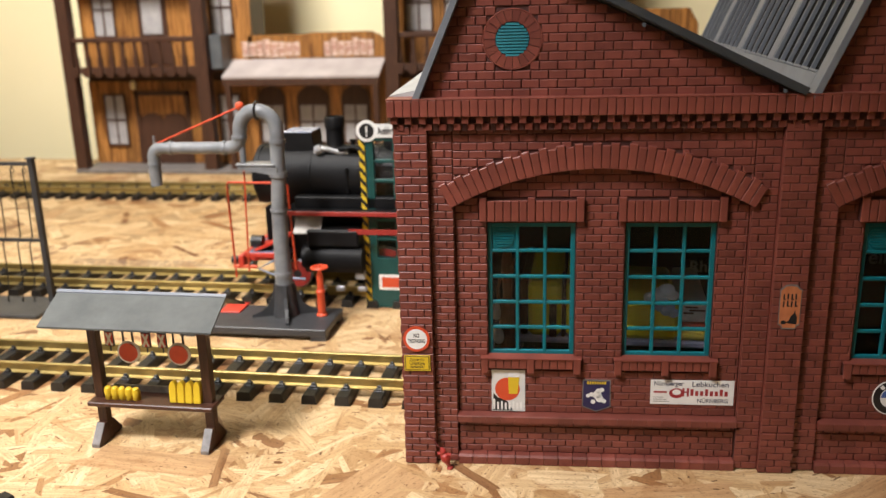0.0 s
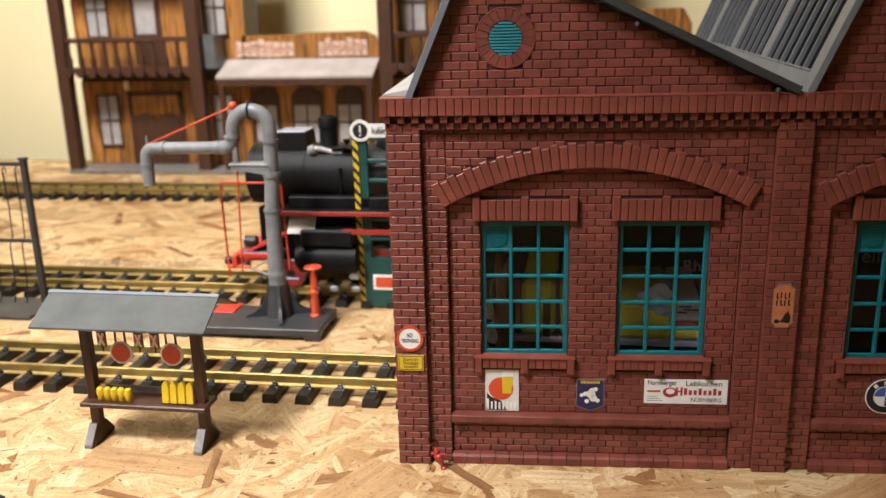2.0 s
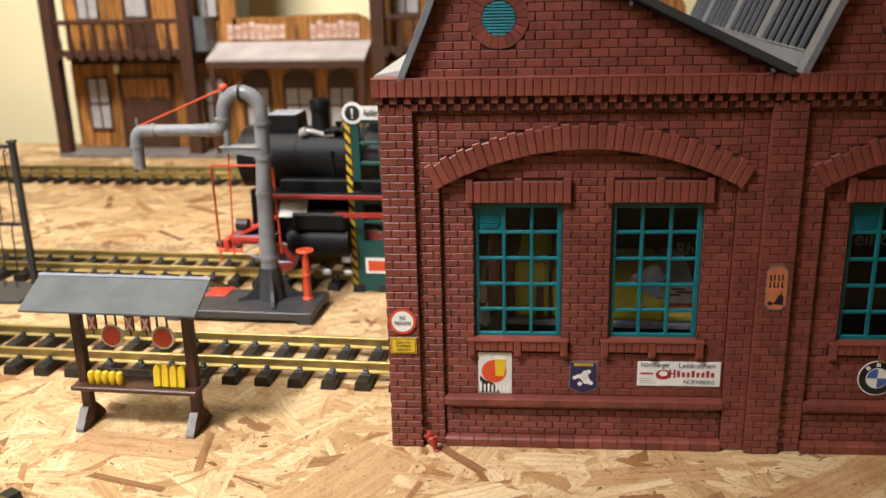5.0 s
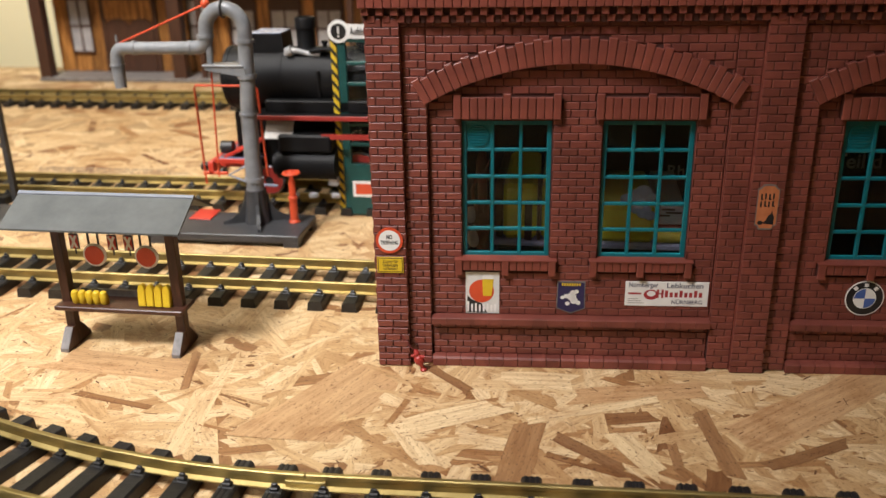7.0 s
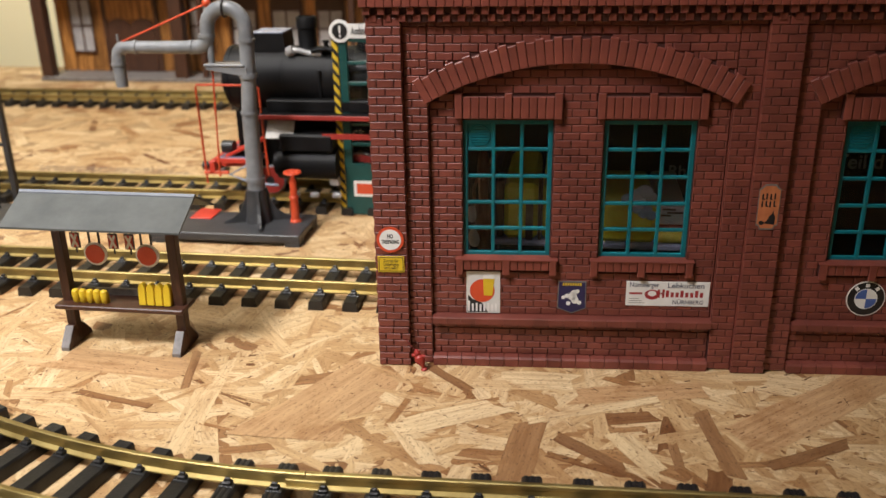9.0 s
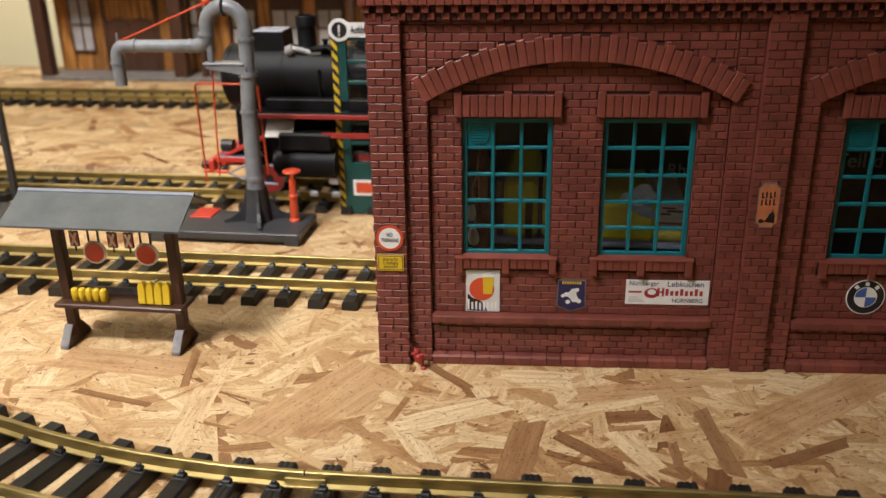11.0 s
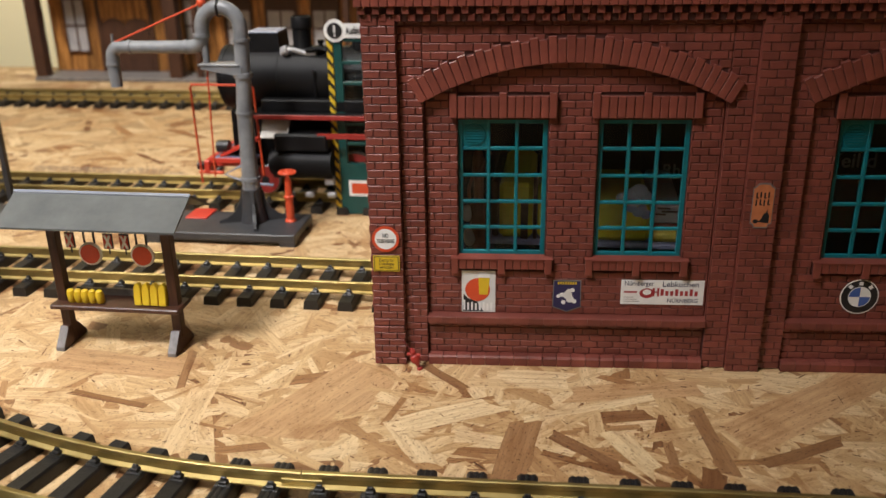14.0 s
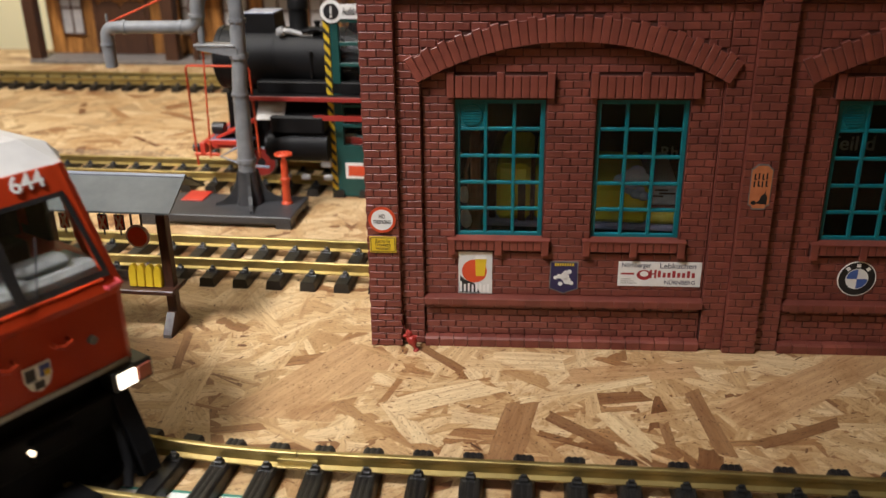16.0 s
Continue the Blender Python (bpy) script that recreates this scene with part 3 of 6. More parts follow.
def shed_bay(shed, b, bricks):
    o = b * BAY
    first = b == 0
    ws = -3.0 if b else 0.0
    W0, W1 = o + 57.3 + ws, o + 145.2 + ws
    # solid wall layers, with the window openings cut through
    def openings(v0, v1, u0, u1, z0, z1, name):
        us = [u0, W0, W0 + 56.5, W1, W1 + 56.5, u1]
        spans = []
        for i in range(5):
            if i in (1, 3):
                spans += [((us[i], v0, z0), (us[i + 1], v1, 78)), ((us[i], v0, 169.5), (us[i + 1], v1, z1))]
            else:
                spans.append(((us[i], v0, z0), (us[i + 1], v1, z1)))
        for sp in spans:
            part(name, boxes(sp), SHADED_BRICK, shed)
    openings(8.4, 14.5, o + 21, o + BAY, 0.5, 233, "wall_panel")
    # bay margins and spandrel stand forward of the panel
    n = 28
    def spandrel():
        bm = bmesh.new()
        arc = [(o + ARC_U + ARC_R * math.sin(a), ARC_Z + ARC_R * math.cos(a)) for a in [radians(-29 + 58 * k / n) for k in range(n + 1)]]
        return prism(bm, arc + [(arc[-1][0], 233), (arc[0][0], 233)], 4.9, 8.6)
    part("spandrel", spandrel(), SHADED_BRICK, shed)
    for a, c in ((21, 36.3), (220.7, BAY)):
        part("bay_margin", boxes(((o + a, 4.9, 0.5), (o + c, 8.6, 233))), SHADED_BRICK, shed)
        side = c if a == 21 else a
        part("margin_side", boxes(((o + side - 0.2, 4.95, 37.0), (o + side + 0.2, 7.4, 186))), BRICK_TRIM, shed, "smooth red moulded reveal")
        bricks.lay(o + a, o + c, 0.5, 232.5, 4.0, 1.0, 1)
    bricks.lay(o + 36.3, o + 220.7, 181.5, 232.5, 4.0, 1.0, 0, keep=lambda u, z: not under_arch(u - o, z, ARC_R + 13))
    # recessed brick panel
    def free(u, z):
        uu = u - o
        if not under_arch(uu, z):
            return False
        uu -= ws
        for a in (52.3, 140.0):
            if a < uu < a + 67 and 171 < z < 187.3 or a < uu < a + 67 and 67 < z < 79:
                return False
            if a + 5 < uu < a + 61.7 and 67 < z < 172:
                return False
        return True
    for z0, z1, near in ((37.2, 78.3, first), (78.3, 167, False), (167, 206, False)):
        bricks.lay(o + 36.6, o + 220.4, z0, z1, 7.5, 0.95, 0, keep=free, near=near)
    bricks.lay(o + 36.6, o + 220.4, 7.4, 31.4, 6.6, 2.0, 1, near=False)
    # plinth course and ledge
    bm = prism(bmesh.new(), [(2.4, 31.6), (2.4, 35.9), (8.5, 37.2), (8.5, 31.6)], o + 36.4, o + 220.6, "x")
    part("ledge", bm, BRICK, shed, "sloping red ledge")
    nseg = 19
    for i in range(nseg):
        a = o + 36.4 + i * 184.2 / nseg
        bm = prism(bmesh.new(), [(1.5, 31.4), (1.5, 35.6), (2.0, 36.0), (3.2, 36.2), (3.2, 31.4)], a + 0.2, a + 184.2 / nseg - 0.2, "x")
        part("ledge_brick", bm, BRICK, shed)
        a = o + 36.4 + i * 184.2 / nseg
        bm = prism(bmesh.new(), [(1.2, 0.2), (1.2, 5.4), (2.4, 6.8), (8.5, 7.4), (8.5, 0.2)], a + 0.2, a + 184.2 / nseg - 0.2, "x")
        part("plinth_block", bm, BRICK, shed)
    # arch of upright bricks, every second pair longer
    arch = tagged(new("arch"), "segmental arch of upright red bricks")
    arch.parent = shed
    nv = 38
    for i in range(nv):
        a = radians(-29.6 + 59.2 * (i + 0.5) / nv)
        ln = 14.4 if i % 2 else 16.0
        wdt = 2 * radians(29.6) * (ARC_R + 6) / nv
        m = pose((o + ARC_U + (ARC_R - 0.4 + ln / 2) * math.sin(a)) * MM, (1.5 if i % 2 else 1.25) * MM, (ARC_Z + (ARC_R - 0.4 + ln / 2) * math.cos(a)) * MM, 0, math.degrees(a), 0)
        share("brick", brick_data(wdt - 0.35, ln, 6.6, BRICK_TRIM), arch, m)
    for w0, i in ((52.4 + ws, 0), (140.1 + ws, 1)):
        soldier_row(shed, "lintel", o + w0, o + w0 + 66.6, 171.3, 184.9, 4.6, 9.0, 13, BRICK_TRIM, (0, 6, 12), 2.2, 0, "upright brick window lintel")
        soldier_row(shed, "sill", o + w0, o + w0 + 66.2, 70.0, 77.2, 4.4, 9.0, 13, BRICK_TRIM, (0, 6, 12), 0.0, 3.2, "brick window sill")
        bm = prism(bmesh.new(), [(3.6, 76.9), (3.6, 77.7), (10.6, 78.8), (10.6, 76.9)], o + w0 - 0.3, o + w0 + 66.6, "x")
        part("sill_cap", bm, BRICK_TRIM, shed)
    shed_window(shed, W0, True)
    shed_window(shed, W1, False)
    # gable: wall, bricks, round window
    R = (74.0, 284.5)
    bm = bmesh.new()
    prism(bm, [(o + 4, 246), (o + 14, 246), (o + 54, 338), (o + 243, 249.3), (o + 243, 246)], 4.0, 14.0)
    part("gable_wall", bm, SHADED_BRICK, shed)
    bricks.lay(o + 14, o + 244, 249.8, 336, 3.1, 1.0, 1, keep=lambda u, z: z < gable_line(u - o) - 1.0 and (u - o - R[0]) ** 2 + (z - R[1]) ** 2 > 17.6 ** 2, bl=10.9, ch=5.35)
    ros = tagged(new("round_window"), "round brick-ringed gable vent with teal louvres")
    ros.parent = shed
    bm = bmesh.new()
    sweep(bm, [(o + R[0] + 17.6 * math.cos(k * math.pi / 24), 3.1, R[1] + 17.6 * math.sin(k * math.pi / 24)) for k in range(49)], 0.45, 6)
    part("rim", bm, BRICK_TRIM, ros)
    for k in range(20):
        a = 2 * math.pi * (k + 0.5) / 20
        bm = bmesh.new()
        d = math.pi / 20 - 0.016
        prism(bm, [(10.4 * math.cos(a - d), 10.4 * math.sin(a - d)), (17.2 * math.cos(a - d), 17.2 * math.sin(a - d)), (17.2 * math.cos(a + d), 17.2 * math.sin(a + d)), (10.4 * math.cos(a + d), 10.4 * math.sin(a + d))], 2.7, 4.2)
        ob = part("brick", bm, BRICK, ros)
        ob.matrix_local = pose((o + R[0]) * MM, 0, R[1] * MM)
    bm = bmesh.new()
    for k in range(-5, 6):
        hw = math.sqrt(max(0.2, 9.9 ** 2 - (k * 1.8) ** 2))
        prism(bm, [(2.6, k * 1.8 - 0.9), (3.9, k * 1.8 - 0.5), (3.9, k * 1.8 + 0.9), (3.1, k * 1.8 + 0.5)], -hw, hw, "x")
    ob = part("louvre", bm, TEAL, ros, "teal louvres")
    ob.matrix_local = pose((o + R[0]) * MM, 0, R[1] * MM)


def shed_roof(shed, b):
    """Saw-tooth roof of one bay: steep glazed side, long slate-grey side."""
    o = b * BAY
    apex = (o + 53.9, 339.8)
    D = SHED_D
    foot_l, foot_r = (o + 14.0, 247.5), (o + 246.0, 248.0)
    # long slope
    def slope(bm, p, q, t, v0, v1):
        d = Vector((q[0] - p[0], q[1] - p[1])).normalized()
        nrm = Vector((-d[1], d[0]))
        prism(bm, [p, q, (q[0] + nrm[0] * t, q[1] + nrm[1] * t), (p[0] + nrm[0] * t, p[1] + nrm[1] * t)], v0, v1)
        return d, nrm
    bm = bmesh.new()
    slope(bm, apex, foot_r, 3.2, -4.0, D)
    part("roof_slope", bm, ROOF_DARK, shed, "dark grey sheet roof slope")
    bm = bmesh.new()
    slope(bm, (apex[0] - 1, apex[1] + 2.2), (foot_r[0] - 2, foot_r[1] + 1.8), 4.6, -6.0, 2.0)
    part("bargeboard", bm, ROOF_DARK, shed, "dark grey roof edge strip")
    for u, z in ((o + 232, 252.5), (o + 150, 291.5)):
        part("clip", rod(bmesh.new(), (u, -7.0, z), (u, -5.5, z), 1.2, seg=10), ROOF_GREY, shed)
    # steep glazed side: grey frame with upright bars, dark shade strips and milky glazing
    d = Vector((apex[0] - foot_l[0], 0, apex[1] - foot_l[1]))
    L = d.length
    d.normalize()
    hub = tagged(new("skylight"), "steep grey skylight with rows of upright bars")
    hub.parent = shed
    # local x runs back along the building, z up the slope, y outward (to the left)
    out = Vector((-d[2], 0, d[0]))
    m = Matrix(((0, out[0], d[0], foot_l[0] * MM), (1, 0, 0, 0), (0, out[2], d[2], foot_l[1] * MM), (0, 0, 0, 1)))
    hub.matrix_local = m
    part("frame", boxes(((-4, -2.0, 0), (10, 2.2, L)), ((10, -2.0, 0), (D, 2.2, 14)), ((10, -2.0, L - 8), (D, 2.2, L)), bev=0.3), FRAME_GREY, hub, "grey skylight frame")
    part("pane", boxes(((10, -6.0, 14), (D, -5.2, L - 8))), BACKLIT_PANE, hub, "milky skylight glazing with its backlight in the pale colour")
    k, x = 0, 10.0
    while x < D - 30:
        if k % 6 == 0 and k:
            part("post", boxes(((x, -5.1, 14), (x + 14, 2.4, L - 8)), bev=0.3), FRAME_GREY, hub)
            x += 14
        else:
            # dark strip put in for the shaded side of the bar
            part("bar_shade", boxes(((x + 8.5, -5.1, 14), (x + 15.5, -0.6, L - 8)), bev=0.2), BAR_SHADE, hub, "dark strip for the shade on the skylight bar side")
            part("bar", boxes(((x + 15.6, -5.1, 13), (x + 17.2, 2.0, L - 8)), bev=0.2), FRAME_GREY, hub)
            part("cell_lip", boxes(((x + 0.2, -0.5, 14.1), (x + 15.4, 2.7, 15.6)), bev=0.2), FRAME_GREY, hub, "raised grey lip")
            if k < 12:
                part("lug", boxes(((x + 2, -5.1, 44 + (k % 2) * 4), (x + 6, -3.2, 48 + (k % 2) * 4))), CREAM, hub, "pale catch lug")
            x += 17.2
        k += 1



def shed_building():
    shed = thing("engine_shed", SHED, "dark red brick model engine shed with saw-tooth roof", "building")
    bricks = Courses()
    for b in range(NBAY):
        shed_bay(shed, b, bricks)
        shed_roof(shed, b)
    for b in range(NBAY + 1):
        o = b * BAY
        part("pilaster", boxes(((o + 0.4, 0.8, 0.2), (o + 20.8, 14.5, 234))), SHADED_BRICK, shed)
        for a, c in ((0.0, 0.38), (20.82, 21.2)):
            part("pilaster_side", boxes(((o + a, 1.0, 0.3), (o + c, 8.2, 229.5))), BRICK_TRIM, shed, "smooth red moulded pilaster side")
        near = b == 0
        bricks.lay(o, o + 21.2, 29.4, 233, 0.0, 0.9, 0, near=near, bl=10.6, ch=5.25)
        bricks.lay(o - 0.5, o + 21.7, 0.3, 29.2, -0.6, 1.4, 1, near=near, bl=10.6, ch=5.25)
    # left flank of the corner pilaster
    bm = bmesh.new()
    for i in range(44):
        z = 0.4 + i * 5.3
        for k in range(2):
            box(bm, (-0.5, 1.0 + k * 7 + (3 if i % 2 else 0), z), (0.6, 7.4 + k * 7, z + 4.8))
    tagged(part("flank_courses", bm, BRICK_FAR, shed), "", "", "", "stuff")
    # cornice of upright bricks over a dentil row
    part("cornice_core", boxes(((-2.6, -3.2, 239.4), (SHED_W + 2, 14, 249.2))), SHADED_BRICK, shed)
    n = int(SHED_W / 5.15)
    cor = tagged(new("cornice"), "cornice of upright red bricks")
    cor.parent = shed
    bm = bmesh.new()
    for i in range(n + 1):
        u = -3.0 + i * 5.15
        if i < 70:
            share("brick", brick_data(4.75, 10.2, 2.0, BRICK_TRIM), cor, pose((u + 2.5) * MM, -0.0042, 0.2445))
        else:
            box(bm, (u, -4.2, 239.4), (u + 4.7, -3, 249.6))
    part("brickwork", bm, BRICK_FAR, cor, kind="stuff")
    part("coping", boxes(((-3.4, -4.4, 249.7), (SHED_W + 2, 12, 250.6)), bev=0.2), BRICK_TRIM, shed)
    bm = bmesh.new()
    u = -1.0
    while u < SHED_W:
        box(bm, (u, -2.4, 234.9), (u + 4.4, 6, 239.3), 0.25)
        box(bm, (u + 3.5, -0.6, 230.6), (u + 8.0, 6, 234.7), 0.25)
        u += 8.8
    tagged(part("dentil_course", bm, BRICK_TRIM, shed), "row of small red dentil bricks", "", "", "stuff")
    part("dentil_back", boxes(((-0.4, 0.9, 230.2), (SHED_W, 14, 239.5))), SHADED_BRICK, shed)
    # flank walls with two track openings on the left, rear wall, floor kept open for the tracks
    def flank(u0, u1, holes):
        spans, v = [], 14.5
        for a, c, top in holes:
            spans += [((u0, v, 0.2), (u1, a, 249)), ((u0, a, top), (u1, c, 249))]
            v = c
        spans.append(((u0, v, 0.2), (u1, SHED_D, 249)))
        return boxes(*spans)
    # unseen lintel of the first opening set low to keep lamp light off the wagon
    part("side_wall", flank(0.6, 12, ((62, 172, 118), (300, 392, 178))), SHADED_BRICK, shed)
    part("side_wall", flank(SHED_W - 12, SHED_W - 0.6, ()), SHADED_BRICK, shed)
    part("rear_wall", boxes(((12, SHED_D - 10, 0.2), (SHED_W - 12, SHED_D, 249))), SHADED_BRICK, shed)
    part("flank_cornice", boxes(((-3.4, 12, 239.4), (8, SHED_D, 250.6)), bev=0.3), BRICK_TRIM, shed)
    part("gutter_plate", prism(bmesh.new(), [(-3.0, 250.4), (15, 250.4), (15, 254.6), (-3.0, 251.2)], 10, SHED_D, "y"), surface("pale_sheet", (0.36, 0.36, 0.36), (0.46, 0.46, 0.45), 0.5, scale=60), shed, "pale grey sheet roof foot")
    bricks.build(shed)
    return shed


# ---------------------------------------------------------------- signs on the shed
def flat_disc(bm, u, z, r, v0, v1, seg=36, sx=1.0):
    return prism(bm, [(u + sx * r * math.cos(2 * math.pi * k / seg), z + r * math.sin(2 * math.pi * k / seg)) for k in range(seg)], v0, v1)


def signs():
    def plate(name, label, u, v, z):
        return thing(name, SHED @ pose(u * MM, v * MM, z * MM), label, "sign", "enamel signs on the shed")
    # beer poster
    s = plate("poster_sign", "pale grey enamel sign with an orange disc and beer glass", 59.2, 7.45, 37.6)
    part("plate", boxes(((0, -0.5, 0), (22.6, 0, 30.4)), bev=0.15), surface("pale_enamel", (0.6, 0.61, 0.6), (0.7, 0.7, 0.68), 0.35, scale=90), s)
    part("disc", flat_disc(bmesh.new(), 10.6, 16.5, 8.3, -0.62, -0.5), ORANGE_RED, s, "orange red printed disc")
    part("shade", prism(bmesh.new(), [(0.6, 0.6), (14.5, 0.6), (10.5, 7.6), (4.2, 10.2), (1.2, 13.4)], -0.56, -0.5), BLACK, s, "black printed shadow")
    part("glass", prism(bmesh.new(), [(11.6, 13), (17.4, 13), (18.8, 25.5), (11.2, 25.5)], -0.7, -0.62), YELLOW, s, "yellow printed beer glass")
    part("foam", prism(bmesh.new(), [(11.2, 25.3), (18.8, 25.3), (18.6, 28), (16, 29.2), (12.5, 28.8), (11.3, 27.6)], -0.75, -0.62), WHITE, s, "white printed foam")
    bm = bmesh.new()
    for i in range(8):
        box(bm, (1.0 + i * 2.6, -0.72, 1.4), (2.3 + i * 2.6, -0.56, 9.0 if i == 0 else 6.4 + (i % 3) * 0.5))
    part("lettering", bm, WHITE, s, "white lettering drawn as bars")
    # shield
    s = plate("shield_sign", "navy blue enamel shield with a white figure", 129.3, 7.45, 38.6)
    def shield(k, v0, v1):
        return prism(bmesh.new(), [(0 * k, 11.8 - 11.8 * k), (9.6 * k, 11.8 - 8.0 * k), (9.2 * k, 11.8 + 11.6 * k), (-9.2 * k, 11.8 + 11.6 * k), (-9.6 * k, 11.8 - 8.0 * k)], v0, v1)
    part("rim", shield(1.0, -0.45, 0), FOOT_GREY, s, "grey metal rim")
    part("plate", shield(0.93, -0.55, -0.45), NAVY, s)
    bm = bmesh.new()
    for c, r in (((0.5, 12.6), 3.0), ((2.0, 9.8), 2.6), ((3.5, 16.2), 1.5), ((-3.2, 12.8), 1.6), ((-5.6, 11.8), 1.3), ((-2.2, 7.4), 1.5), ((5.0, 8.0), 1.5), ((1.2, 15.2), 1.9)):
        flat_disc(bm, c[0], c[1], r, -0.68, -0.55, 14)
    part("blob", bm, WHITE, s, "plain white round shapes")
    bm = bmesh.new()
    for i in range(8):
        box(bm, (-6.3 + i * 1.62, -0.66, 20.3), (-5.2 + i * 1.62, -0.55, 22.2))
    part("lettering", bm, YELLOW, s, "yellow lettering drawn as bars")
    # gingerbread sign
    s = plate("gingerbread_sign", "white enamel gingerbread sign with grey and red lettering", 164.7, 7.45, 45.2)
    part("plate", boxes(((0, -0.5, 0), (54, 0, 17.6)), bev=0.15), surface("white_enamel", (0.72, 0.72, 0.7), (0.82, 0.82, 0.8), 0.35, scale=120), s)
    INK = surface("slate_ink", (0.05, 0.055, 0.09), (0.09, 0.095, 0.14), 0.5)
    INKR = surface("carmine_ink", (0.3, 0.02, 0.03), (0.38, 0.04, 0.04), 0.5)
    words("lettering", "Nürnberger", 4.6, (11.6, -0.55, 15.0), INK, s, "grey lettering", 0.86, 0.06)
    words("lettering", "Lebkuchen", 5.2, (38.6, -0.55, 14.7), INK, s, "grey lettering", 1.06, 0.06)
    words("lettering", "NÜRNBERG", 3.9, (40.5, -0.55, 2.9), INK, s, "grey lettering", 0.98, 0.06)
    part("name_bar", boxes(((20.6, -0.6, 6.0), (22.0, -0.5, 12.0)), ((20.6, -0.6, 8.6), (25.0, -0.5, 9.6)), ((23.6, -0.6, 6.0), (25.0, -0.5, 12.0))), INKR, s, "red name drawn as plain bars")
    for i in range(8):
        part("name_bar", boxes(((25.9 + i * 3.15, -0.6, 6.6), (27.9 + i * 3.15, -0.5, 10.0 if i % 3 else 11.4))), INKR, s, "red name drawn as plain bars")
    bm = flat_disc(bmesh.new(), 17.0, 8.2, 3.6, -0.57, -0.5, 24, 1.35)
    part("emblem", bm, INKR, s, "small red oval emblem")
    part("emblem_inner", flat_disc(bmesh.new(), 17.0, 9.0, 2.0, -0.63, -0.57, 20, 1.4), WHITE, s)
    bm = boxes(((2, -0.56, 8.3), (10.5, -0.5, 9.6)))
    part("small_bar", bm, INKR, s)
    bm = boxes(*[((2, -0.56, 2.0 + k * 1.5), (12.5 - 2 * k, -0.5, 2.35 + k * 1.5)) for k in range(3)])
    part("small_print", bm, FOOT_GREY, s, "tiny print drawn as lines", "stuff")
    # round car badge
    s = plate("round_badge_sign", "round black and silver badge sign with blue quarters", 318.0, 7.4, 53.2)
    part("rim", flat_disc(bmesh.new(), 0, 0, 12.2, -0.5, 0, 48), WHITE, s, "silver rim")
    part("ring", flat_disc(bmesh.new(), 0, 0, 11.5, -0.62, -0.5, 48), BLACK, s, "black ring")
    part("field", flat_disc(bmesh.new(), 0, 0, 7.2, -0.72, -0.62, 40), WHITE, s, "white round field")
    BLUE = surface("blue_enamel", (0.05, 0.11, 0.36), (0.07, 0.14, 0.42), 0.35)
    for a0 in (90, 270):
        bm = bmesh.new()
        prism(bm, [(0, 0)] + [(6.7 * math.cos(radians(a0 + 90 * k / 10)), 6.7 * math.sin(radians(a0 + 90 * k / 10))) for k in range(11)], -0.82, -0.72)
        part("quarter", bm, BLUE, s, "blue enamel quarter")
    for a in (132, 90, 48):
        bm = boxes(((-1.3, -0.74, -1.2), (1.3, -0.62, 1.2)))
        ob = part("letter_bar", bm, WHITE, s)
        ob.matrix_local = pose(9.4 * math.cos(radians(a)) * MM, 0, 9.4 * math.sin(radians(a)) * MM, 0, a - 90 if a < 90 else a - 90, 0)
    # orange tall sign on the pilaster
    s = plate("tall_enamel_sign", "worn orange enamel sign with black bars and dark animal shape", 240.6, -0.05, 102.6)
    def tall(k):
        o = [(0, 3), (1.8, 2.2), (2.6, 0), (10.6, 0), (11.4, 2.2), (13.2, 3), (13.2, 26.6), (11.6, 27.6), (10, 29.4), (6.6, 29.8), (3.2, 29.4), (1.6, 27.6), (0, 26.6)]
        return [(6.6 + (x - 6.6) * k, 14.9 + (z - 14.9) * k) for x, z in o]
    part("plate", prism(bmesh.new(), tall(1.0), -0.45, 0), FOOT_GREY, s, "pale chipped edge")
    part("face", prism(bmesh.new(), tall(0.93), -0.55, -0.45), surface("worn_orange_enamel", (0.42, 0.13, 0.05), (0.56, 0.2, 0.085), 0.45, scale=160), s)
    for k, z in enumerate((19.6, 14.8)):
        for q in range(4):
            x, zz = 2.0 + q * 2.4, z + (q % 2) * 0.4
            spans = [((x, -0.62, zz), (x + 1.0, -0.55, zz + 3.9))]
            if q % 2 == k:
                spans.append(((x + 1.0, -0.62, zz), (x + 1.8, -0.55, zz + 0.8)))
            part("name_bar", boxes(*spans), BLACK, s, "black name drawn as plain bars")
    part("animal", prism(bmesh.new(), [(4.6, 4.2), (11.2, 3.4), (11.4, 8.4), (10.2, 10.4), (9.9, 13.2), (9.2, 10.6), (7.6, 9.2), (6.6, 6.4)], -0.62, -0.55), BLACK, s, "black animal shape")
    part("tin", flat_disc(bmesh.new(), 3.2, 4.6, 1.4, -0.62, -0.55, 16, 1.2), BLACK, s)
    # pilaster warning signs
    s = plate("warning_sign", "round white warning sign with red ring", 10.2, -0.65, 92.6)
    part("ring", flat_disc(bmesh.new(), 0, 0, 8.9, -0.4, 0, 40), ORANGE_RED, s, "red ring")
    part("face", flat_disc(bmesh.new(), 0, 0, 7.1, -0.5, -0.4, 40), WHITE, s)
    words("lettering", "NO", 4.0, (0, -0.52, 2.3), BLACK, s, "black lettering", 0.62, 0.05, bold=0.03)
    words("lettering", "TRESPASING", 3.7, (0, -0.52, -1.5), BLACK, s, "black lettering", 0.56, 0.05, bold=0.03)
    s = plate("notice_sign", "small yellow notice with black border", 1.5, -0.65, 69.8)
    part("border", boxes(((0, -0.4, 0), (17.4, 0, 11.2)), bev=0.1), YELLOW, s)
    part("line", boxes(((0.6, -0.46, 0.6), (16.8, -0.4, 10.6))), BLACK, s, "thin black border")
